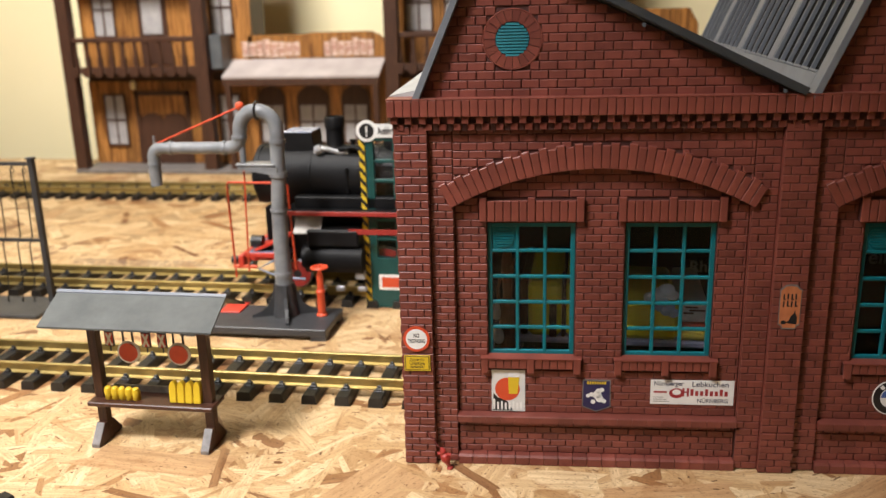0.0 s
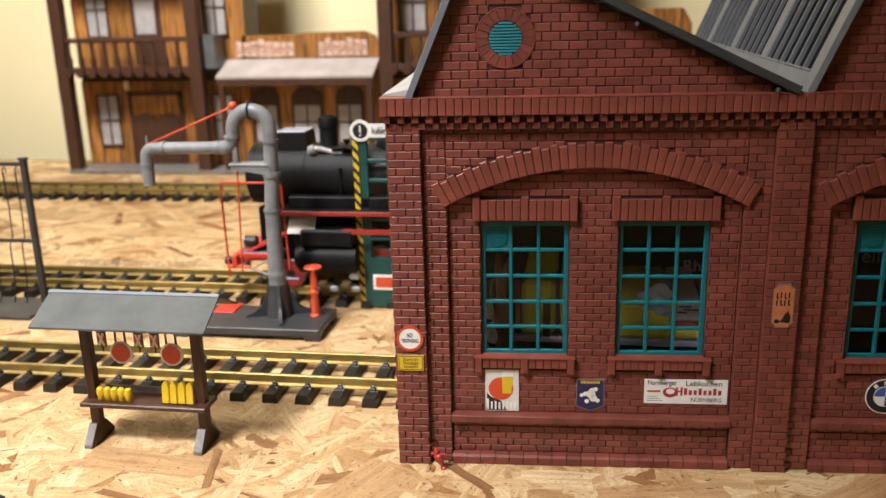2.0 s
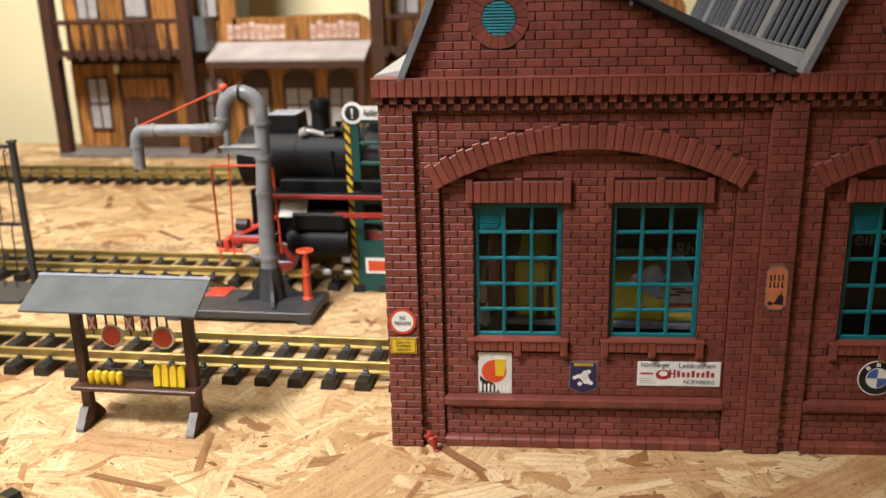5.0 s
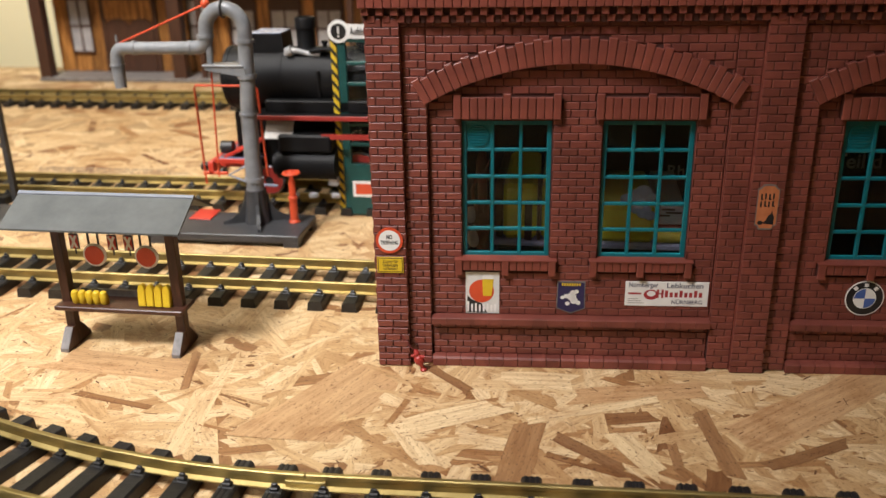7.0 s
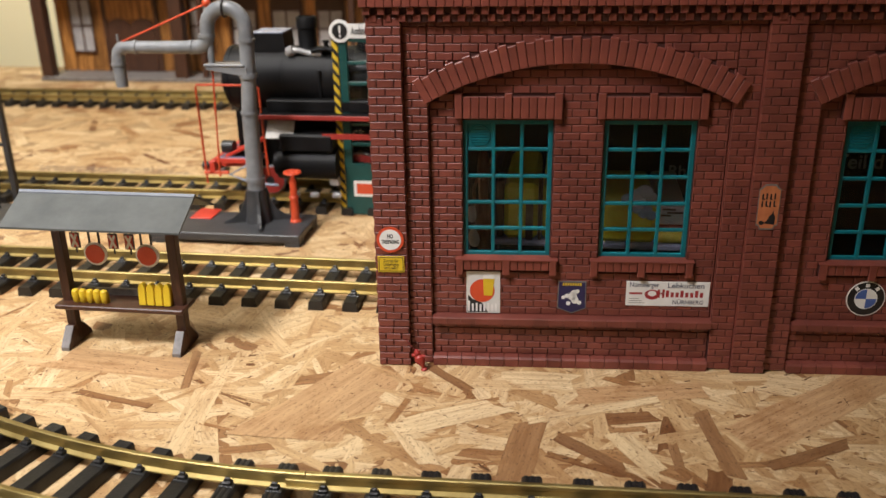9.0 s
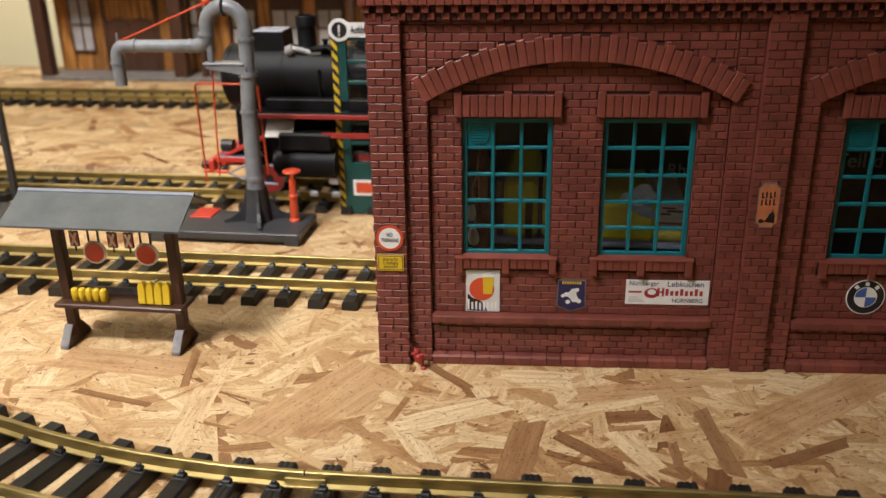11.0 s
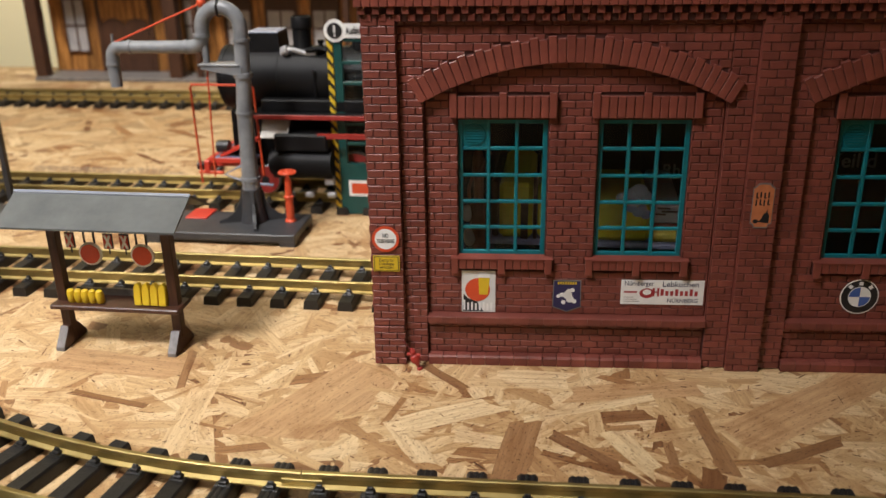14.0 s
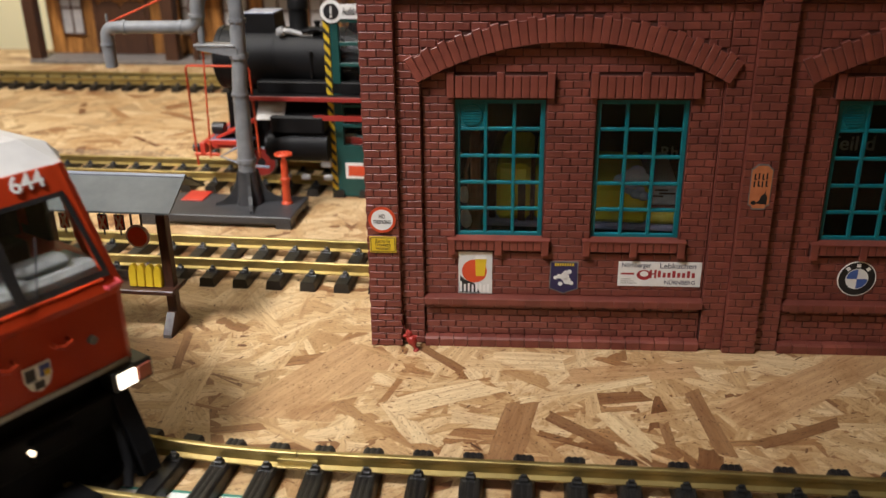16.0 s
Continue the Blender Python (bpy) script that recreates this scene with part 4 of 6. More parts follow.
    part("field", boxes(((1.1, -0.52, 1.1), (16.3, -0.46, 10.1))), YELLOW, s)
    for k, t in enumerate(("Zutritt für", "Unbefugte", "verboten!")):
        words("lettering", t, 3.1, (8.7, -0.53, 8.0 - k * 2.5), BLACK, s, "small black lettering", 0.78, 0.04)
    # little red figure-like hydrant leaning in the corner
    h = thing("toy_hydrant", SHED @ pose(0.031, -0.006, 0, 0, -20, 0), "small leaning red plastic hydrant by the shed", "hydrant")
    HYDRANT = surface("dull_red_plastic", (0.3, 0.025, 0.02), (0.38, 0.035, 0.026), 0.45, scale=90)
    part("column", lathe(bmesh.new(), [(2.2, 0), (2.2, 1.0), (1.2, 1.8), (1.4, 4), (3.2, 7.0), (3.4, 9), (3.0, 11), (1.8, 12), (2.2, 14), (1.2, 16), (0.4, 17)], seg=18), HYDRANT, h, smooth=True)
    part("outlet", rod(bmesh.new(), (-4.2, 0, 13.5), (4.2, 0, 9.6), 1.1, seg=12), HYDRANT, h)
    part("spindle", rod(bmesh.new(), (-1.2, 0, 17), (-4.5, 0, 30), 0.45, seg=8), surface("dull_red_rod", (0.12, 0.02, 0.02), (0.2, 0.03, 0.03), 0.5), h)


# ---------------------------------------------------------------- inside the shed
def inside():
    w = thing("yellow_wagon", pose(0.29, 0.0236, 0.017, 0, 0, 0), "yellow rail wagon parked inside the shed", "wagon")
    YEL = surface("wagon_yellow", (0.62, 0.54, 0.03), (0.7, 0.6, 0.05), 0.4, scale=60)
    for x0, x1, z1 in ((-56.5, -32.5, 92), (-29, -12, 92.5), (-10.5, 51, 78)):
        part("body", boxes(((x0, -46, 50.4), (x1, 46, z1)), bev=3), YEL, w, "yellow wagon body")
    DARK_BROWN = surface("dark_brown_plastic", (0.04, 0.018, 0.011), (0.075, 0.033, 0.02), 0.45, scale=60)
    part("end_board", boxes(((-62, -44, 50.4), (-57, 44, 93)), bev=1), DARK_BROWN, w, "dark brown end board")
    part("stake", boxes(((-32, -46.5, 50.4), (-29.5, -40, 99)), bev=0.5), DARK_BROWN, w, "dark brown stake")
    part("stake", boxes(((-41, -47.2, 50.4), (-35.5, -46.2, 78)), bev=0.3), DARK_BROWN, w, "dark brown stake")
    part("skirt", boxes(((-64, -47, 45.4), (72, 47, 50.2)), bev=1.2), surface("pale_blue_grey", (0.2, 0.2, 0.3), (0.28, 0.28, 0.4), 0.45), w, "pale blue grey sole bar")
    part("underframe", boxes(((-62, -30, 12), (70, 30, 45.3)), bev=1), BLACK, w)
    for x in (-45, 50):
        for y in (-23.6, 23.6):
            part("wheel", rod(bmesh.new(), (x, y - 3, 14.5), (x, y + 3, 14.5), 14.5, seg=24), BLACK, w)
    def lumps(cs):
        bm = bmesh.new()
        for x, z, r in cs:
            bmesh.ops.create_icosphere(bm, subdivisions=2, radius=r, matrix=Matrix.Translation((x, -47, z)) @ Matrix.Diagonal((1, 0.35, 0.85, 1)))
        return bm
    part("cloud", lumps(((30.5, 83.5, 5.0), (36, 86, 6.0), (41.5, 89, 6.2), (46, 85.5, 4.6), (38, 81.5, 5.5))), surface("pale_cloud", (0.42, 0.48, 0.6), (0.62, 0.66, 0.76), 0.5, scale=60), w, "pale blue moulded cloud", smooth=True)
    part("cloud", lumps(((37, 76, 3.6), (42, 73.5, 4.4), (47, 72, 4.2), (44.5, 76.5, 3.4))), surface("blue_cloud", (0.2, 0.27, 0.44), (0.34, 0.42, 0.58), 0.5, scale=60), w, "blue moulded cloud", smooth=True)
    part("tank", rod(bmesh.new(), (52.5, -41, 56), (71, -41, 56), 6.2, seg=24), surface("brass_yellow_gloss", (0.6, 0.48, 0.06), (0.75, 0.62, 0.16), 0.18), w, "glossy yellow tank", smooth=True)
    part("tank_band", boxes(((52.5, -46, 60.4), (71, -38, 62.6)), bev=0.4), RED, w, "red band over the tank")
    part("chassis_box", boxes(((52.5, -45, 64.5), (71, 40, 79.7)), bev=1.5), surface("grey_case", (0.3, 0.3, 0.32), (0.42, 0.42, 0.43), 0.4), w, "pale grey case")
    for x, z, l in ((55, 75.5, 9), (58, 73.2, 11), (54, 71.0, 7)):
        part("case_mark", boxes(((x, -45.5, z), (x + l, -44.9, z + 1.3))), DARK_BROWN, w, "dark printed streak")
    # stand-in for a brown figure-like shape with white bits near the first window
    p = thing("brown_figure_shape", pose(0.218, -0.022, 0), "reddish brown figure-like shape with white lumps inside the shed", "post")
    PINK_WOOD = wood("reddish_turned_wood", (0.1, 0.035, 0.022), (0.3, 0.13, 0.09), (60, 60, 12), 0.4)
    part("post", lathe(bmesh.new(), [(6, 0), (6.2, 62), (5.2, 66), (6.3, 74), (6.3, 92), (3.4, 97), (3.6, 112), (4.6, 117), (4.2, 126), (2.2, 133), (0.6, 136)], (0.5, 0, 0), 22), PINK_WOOD, p, "reddish brown lathed column", smooth=True)
    part("arm", sweep(bmesh.new(), [(-1, -4, 112), (4, -6, 122), (10, -6, 133)], 1.3, 8), PINK_WOOD, p, "thin brown arm", smooth=True)
    part("arm", sweep(bmesh.new(), [(-2, -4, 118), (-6, -6, 106), (-5, -8, 96)], 1.1, 8), PINK_WOOD, p, "thin brown arm", smooth=True)
    LUMP = surface("white_lump", (0.6, 0.58, 0.56), (0.75, 0.73, 0.7), 0.6, scale=90, bump=0.2)
    for x, z, r in ((-7.5, 86, 5.2), (-5.5, 68, 6.2)):
        bm = bmesh.new()
        bmesh.ops.create_icosphere(bm, subdivisions=3, radius=r, matrix=Matrix.Translation((x, -2, z)) @ Matrix.Diagonal((0.8, 0.8, 1.25, 1)))
        part("lump", bm, LUMP, p, "white rounded lump", smooth=True)
    part("lump_stand", boxes(((-9, -5, 0), (-1, 5, 62)), bev=0.8), DARK_BROWN, p)
    # backdrop added to darken the inside and carry the lettering behind the panes
    b = thing("backdrop_board", SHED @ pose(0.05, 0.19, 0), "added dark navy backdrop board with pale lettering inside the shed", "board")
    part("panel", boxes(((-30, 0, 0), (390, 6, 215))), surface("dark_navy_board", (0.012, 0.01, 0.02), (0.03, 0.022, 0.035), 0.5, scale=20), b)
    PALE = surface("pale_lettering", (0.45, 0.45, 0.47), (0.55, 0.55, 0.57), 0.5)
    words("lettering", "Rh", 14, (176, -0.3, 84), PALE, b, "pale lettering", 1.0, 0.1)
    words("lettering", "Teil d", 17, (322, -0.3, 93), PALE, b, "pale lettering", 1.0, 0.1)
    words("lettering", "el", 17, (300, -0.3, 74), PALE, b, "pale lettering", 1.0, 0.1)


# ---------------------------------------------------------------- tool shelter
def shelter():
    s = thing("tool_shelter", pose(0, 0, 0), "small roofed wooden rack with red signal discs and yellow wedges", "shelter")
    for x0 in (-78, 6):
        part("post", boxes(((x0, -91.5, 9), (x0 + 7, -84.5, 101)), bev=0.5), SHELTER_WOOD, s)
        f = part("foot", prism(bmesh.new(), [(-104, 0), (-73, 0), (-73, 2.5), (-83, 14), (-94, 15), (-104, 2.5)], x0 + 0.3, x0 + 6.7, "x"), SHELTER_WOOD, s, "dark flared foot")
        part("foot_face", prism(bmesh.new(), [(-104.8, 0), (-104, 0), (-104, 2.5), (-94, 15), (-94.7, 15.4), (-104.8, 2.7)], x0 + 0.5, x0 + 6.5, "x"), FOOT_GREY, f, "pale grey foot front")
    bm = prism(bmesh.new(), [(-117.5, 97.4), (-117.5, 98.8), (-87, 114.6), (-56.5, 98.8), (-56.5, 97.4), (-87, 113.0)], -97.5, 29.5, "x")
    part("roof", bm, SHELTER_ROOF, s, "weathered grey gabled roof")
    part("ridge_cap", prism(bmesh.new(), [(-89, 113.7), (-87, 114.8), (-85, 113.7), (-85, 114.5), (-87, 115.8), (-89, 114.5)], -97.8, 29.8, "x"), FRAME_GREY, s, "pale ridge strip")
    part("beam", boxes(((-80, -90, 94), (17, -86, 99)), bev=0.4), SHELTER_WOOD, s)
    part("shelf", boxes(((-80, -100, 30.5), (16, -77, 34.0)), bev=0.7), SHELTER_WOOD, s, "brown wooden shelf board")
    part("shelf_back", boxes(((-70, -79, 34), (7, -77, 39))), FOOT_GREY, s)
    part("peg_rail", boxes(((-72, -95.5, 90.6), (10, -94, 92.4))), BLACK, s, "black hanging rail")
    part("rail_strut", boxes(((-75, -95.3, 90.8), (-71, -86, 92.2)), ((7, -95.3, 90.8), (11, -86, 92.2))), BLACK, s)
    for x in (-44, -6):
        part("hanger", boxes(((x - 4.2, -95.4, 80), (x - 3.0, -94.4, 91)), ((x + 3.0, -95.4, 80), (x + 4.2, -94.4, 91)), ((x - 4.2, -95.4, 79.5), (x + 4.2, -94.4, 80.7))), BLACK, s, "black wire hanger")
        d = part("disc", flat_disc(bmesh.new(), x, 73, 8.4, -96.2, -94.8, 40), WHITE, s, "white rimmed signal disc")
        part("disc_face", flat_disc(bmesh.new(), x, 73, 6.9, -96.9, -96.2, 40), ORANGE_RED, d, "orange red disc face")
    for x in (-58, -30, -18):
        d = part("cross_sign", boxes(((x - 3.4, -95.6, 77), (x + 3.4, -94.6, 88)), ((x - 0.5, -95.2, 73), (x + 0.5, -94.6, 77)), ((x - 2, -95.2, 88), (x - 1.2, -94.6, 91)), ((x + 1.2, -95.2, 88), (x + 2, -94.6, 91))), BLACK, s, "small framed cross sign")
        part("face", boxes(((x - 2.8, -96.0, 77.6), (x + 2.8, -95.6, 87.4))), RED, d, "red sign face")
        for sg in (-1, 1):
            part("stripe", prism(bmesh.new(), [(x - sg * 2.8, 78), (x - sg * 1.2, 77.7), (x + sg * 2.8, 87), (x + sg * 1.2, 87.3)], -96.2 - 0.1 * sg, -96.0), WHITE, d)
    for i in range(5):
        x = -66 + i * 5.4
        ob = part("wedge", lathe(bmesh.new(), [(2.4, 0), (3.0, 1), (3.0, 7), (2.3, 9.6), (0.8, 10.6)], seg=12), YELLOW, s, "yellow plastic wedge", smooth=True)
        ob.matrix_local = pose(x * MM, -0.092, 0.034, 8, 0, 0)
    for i in range(4):
        x = -15.5 + i * 6.1
        bm = prism(bmesh.new(), [(-2.7, 0), (2.7, 0), (2.7, 12.5), (1.6, 15.2), (0, 16.6), (-1.6, 15.2), (-2.7, 12.5)], -4, 1)
        bmesh.ops.bevel(bm, geom=list(bm.edges), offset=0.5, segments=1, affect="EDGES")
        ob = part("brake_shoe", bm, YELLOW, s, "yellow plastic brake shoe")
        ob.matrix_local = pose(x * MM, -0.091, 0.034, -6, 0, 0)


# ---------------------------------------------------------------- water crane
def water_crane():
    c = thing("water_crane", pose(0, 0, 0), "grey water crane on a dark base with red fittings", "water crane")
    bm = boxes(((-112, 110, 4.5), (35, 172, 11.6)), bev=0.8)
    for x0, x1 in ((20, 34.5), (-111.5, -97)):
        for y0, y1 in ((110.5, 125), (157, 171.5)):
            box(bm, (x0, y0, 0), (x1, y1, 5))
    part("base_plate", bm, BASE_GREY, c, "dark grey footed base plate")
    part("side_skirt", boxes(((-97, 113, 2.2), (20, 116, 5))), BASE_GREY, c)
    ob = part("hatch", boxes(((-11, -14, 0), (11, 14, 1.4)), bev=0.4), RED, c, "pinkish red hatch plate")
    ob.matrix_local = pose(-0.075, 0.161, 0.0116, 0, 0, 0)
    px, py = -16.0, 149.0
    part("foot_column", lathe(bmesh.new(), [(13, 11.5), (11.5, 20), (9.6, 42), (9.6, 44)], (px, py, 0), 24), BASE_GREY, c, "dark foot column", smooth=True)
    for k in range(4):
        prof = [(6, 11.5), (33, 11.5), (33, 14), (24, 17), (17, 23), (12.5, 32), (10, 44), (6, 44)]
        bm = prism(bmesh.new(), prof, -1.6, 1.6, "y")
        ob = part("fin", bm, BASE_GREY, c, "curved dark fin")
        ob.matrix_local = pose(px * MM, py * MM, 0, 0, 0, 20 + 90 * k)
    # upright pipe, bend, arm and spout in one run
    pts, rad = [(px, py, 42)], [8.6]
    pts += [(px, py, 70), (px + 0.5, py, 120), (px + 2.5, py, 150), (px + 4, py, 192)]
    rad += [7.8, 7.2, 6.9, 6.6]
    cx, cz, r = px + 4 - 18, 194, 18
    for k in range(1, 13):
        a = math.pi * k / 12
        pts.append((cx + r * math.cos(a), py, cz + r * math.sin(a)))
        rad.append(6.6)
    lx = cx - r
    for k in range(1, 7):
        a = math.pi / 2 * k / 6
        pts.append((lx - 12 + 12 * math.cos(a), py, 189 - 12 * math.sin(a)))
        rad.append(6.3)
    pts += [(lx - 16, py, 177), (-128, py, 176.5)]
    rad += [5.8, 5.6]
    for k in range(1, 7):
        a = math.pi / 2 * k / 6
        pts.append((-128 - 9 * math.sin(a), py, 167.5 + 9 * math.cos(a)))
        rad.append(6.0)
    pts += [(-137.5, py, 158), (-137, py, 140)]
    rad += [6.0, 5.4]
    part("pipe", sweep(bmesh.new(), pts, 6, 20, rad), PIPE, c, "grey cast water pipe", smooth=True)
    for p, q, rr in (((px, py, 52), (px, py, 56), 9.4), ((px + 0.4, py, 116), (px + 0.4, py, 118.5), 8.2), ((px + 2.5, py, 150), (px + 2.5, py, 154), 8.6), ((px + 4, py, 182), (px + 4, py, 185), 7.8),
                     ((lx - 1, py, 186), (lx - 1, py, 189), 7.6), ((-120, py, 176.6), (-117, py, 176.6), 6.6), ((lx - 18, py, 177), (lx - 15, py, 177), 6.6), ((-137.5, py, 160), (-137.5, py, 162), 6.8)):
        part("flange", rod(bmesh.new(), p, q, rr, seg=24), PIPE, c, "pipe flange", smooth=True)
    sweep_b = sweep(bmesh.new(), [(cx + 8.2 * math.cos(k * math.pi / 8), py + 8.2 * math.sin(k * math.pi / 8), cz + r) for k in range(17)], 0.9, 8)
    bmesh.ops.rotate(sweep_b, cent=(cx, py, cz + r), matrix=Matrix.Rotation(radians(90), 3, "Y"), verts=sweep_b.verts)
    part("band", sweep_b, BASE_GREY, c, "dark pipe clamp")
    bm = prism(bmesh.new(), [(-50, 158), (-12, 152), (-12, 160), (-50, 162)], py - 8, py + 8)
    part("bracket", bm, PIPE, c, "grey bracket")
    part("bracket_plate", boxes(((-52, py - 9, 161), (-14, py + 9, 163)), bev=0.4), PIPE, c)
    part("standpipe", rod(bmesh.new(), (-47, py, 160), (-47, py, 182), 3, seg=14), PIPE, c)
    part("spindle", rod(bmesh.new(), (-46, py, 196), (-46, py, 215), 1.6, seg=12), PIPE, c)
    bm = bmesh.new()
    bmesh.ops.create_uvsphere(bm, u_segments=18, v_segments=12, radius=4.2, matrix=Matrix.Translation((-46, py, 216)))
    part("knob", bm, ORANGE_RED, c, "orange red knob", smooth=True)
    part("stay", rod(bmesh.new(), (-132, py - 1, 181), (-47, py - 1, 215), 0.9, seg=8), ORANGE_RED, c, "thin red stay rod")
    part("pin", rod(bmesh.new(), (-135, py, 174), (-135, py, 188), 1.2, seg=10), PIPE, c)
    part("pull_rod", rod(bmesh.new(), (-47, py, 160), (-51, py, 55), 0.9, seg=8), ORANGE_RED, c, "thin red pull rod")
    # hand valve
    v = part("valve", lathe(bmesh.new(), [(5.4, 11.4), (5.4, 13), (4, 14), (3.8, 34), (4.6, 34.6), (4.6, 37), (3.4, 38), (3.2, 52), (1.6, 57), (1.6, 60)], (20, 150, 0), 22), ORANGE_RED, c, "orange red hand valve", smooth=True)
    bm = sweep(bmesh.new(), [(20 + 7.6 * math.cos(k * math.pi / 10), 150 + 7.6 * math.sin(k * math.pi / 10), 60.5) for k in range(21)], 1.2, 8)
    for k in range(3):
        a = k * math.pi / 3
        rod(bm, (20 - 7 * math.cos(a), 150 - 7 * math.sin(a), 60.3), (20 + 7 * math.cos(a), 150 + 7 * math.sin(a), 60.3), 0.8, seg=6)
    part("hand_wheel", bm, ORANGE_RED, v, "red hand wheel", smooth=True)


# ---------------------------------------------------------------- chain fence
def fence():
    f = thing("chain_fence", pose(0, 0, 0), "dark grey post frame with hanging wires on a slab", "fence")
    part("slab", boxes(((-470, 138, 0), (-281, 196, 4)), bev=0.8), BASE_GREY, f, "dark grey base slab")
    for x in (-292, -440):
        part("post", boxes(((x - 3, 181, 3.5), (x + 3, 187, 158)), bev=0.5), BASE_GREY, f)
        part("cap", boxes(((x - 4, 180, 158), (x + 4, 188, 160.5)), bev=0.5), BASE_GREY, f)
    part("bar", boxes(((-437, 182.5, 152), (-295, 185.5, 155.5))), BASE_GREY, f)
    part("bar", boxes(((-437, 182.5, 70), (-295, 185.5, 73.5))), BASE_GREY, f)
    for x in (-300, -314, -331, -350, -372):
        part("wire", sweep(bmesh.new(), [(x, 184, 152), (x - 1, 181, 148), (x - 2, 183, 110), (x - 4, 184, 76), (x - 5, 179, 68), (x - 8, 182, 30), (x - 10, 179, 4)], 0.7, 6), BLACK, f, "thin black hanging wire")
        part("ring", sweep(bmesh.new(), [(x + 2.4 * math.cos(k * math.pi / 6), 182, 147 + 2.4 * math.sin(k * math.pi / 6)) for k in range(13)], 0.5, 5), BLACK, f)


# ---------------------------------------------------------------- open shed door leaf
def door_leaf():
    d = thing("shed_door_leaf", pose(0, 0, 0), "open dark green shed door leaf with glazing and hazard edge", "door")
    x0, x1, y0, y1 = 56.5, 153.0, 207.0, 213.0
    cols = [(64.5, 84), (90, 110), (116, 136)]
    zs = [54, 174]
    spans = [((x0, y0, 1), (cols[0][0], y1, 178)), ((cols[2][1], y0, 1), (x1, y1, 178)), ((cols[0][0], y0, 1), (cols[2][1], y1, zs[0])), ((cols[0][0], y0, zs[1]), (cols[2][1], y1, 178))]
    spans += [((cols[i][1], y0, zs[0]), (cols[i + 1][0], y1, zs[1])) for i in range(2)]
    part("leaf", boxes(*spans), GREEN, d, "dark green door leaf")
    for a, b in cols:
        for k in range(6):
            z = zs[0] + 20 * k
            if k:
                part("glazing_bar", boxes(((a, y0 + 0.8, z - 1.6), (b, y1 - 0.8, z + 1.6)), bev=0.3), GREEN, d)
            ob = part("pane", boxes(((a, 209.6, z + 1.6), (b, 210.2, z + 18.4))), GLASS, d)
            ob.visible_shadow = False
    part("edge_strip", boxes(((50.5, y0 - 1, 1), (56.4, y1, 180)), bev=0.3), YELLOW, d, "yellow hazard edge strip")
    z = -2
    while z < 172:
        part("stripe", prism(bmesh.new(), [(50.6, z + 8.6), (56.3, max(z + 1.8, 1.1)), (56.3, z + 6.6), (50.6, z + 13.4)], y0 - 1.3, y0 - 0.9), BLACK, d)
        z += 10.6
    part("number_box", boxes(((65, y0 - 0.6, 20), (100, y0 - 0.1, 36.5))), WHITE, d, "white framed red plate")
    part("number_field", boxes(((68, y0 - 1.0, 23), (97, y0 - 0.6, 33.5))), ORANGE_RED, d, "orange red field")
    s = thing("exit_sign", pose(0, 0, 0), "white rounded exit sign with black exclamation disc", "sign")
    bm = flat_disc(bmesh.new(), 59.5, 184.2, 10.6, 205.2, 206.6, 40)
    box(bm, (59, 205.3, 177.6), (128, 206.5, 191))
    part("plate", bm, WHITE, s)
    part("disc", flat_disc(bmesh.new(), 59.5, 184.2, 7.4, 204.8, 205.2, 36), BLACK, s, "black disc")
    part("mark", boxes(((58.6, 204.4, 182.2), (60.4, 204.8, 189)), ((58.6, 204.4, 178.9), (60.4, 204.8, 180.8)), bev=0.15), WHITE, s, "white exclamation mark")
    words("lettering", "Ausfahrt", 9.8, (70.6, 204.95, 184.2), BLACK, s, "black lettering", 0.47, 0.1, align="LEFT")
    part("post", rod(bmesh.new(), (62, 209, 177), (62, 209, 186), 2, seg=10), GREEN, s)


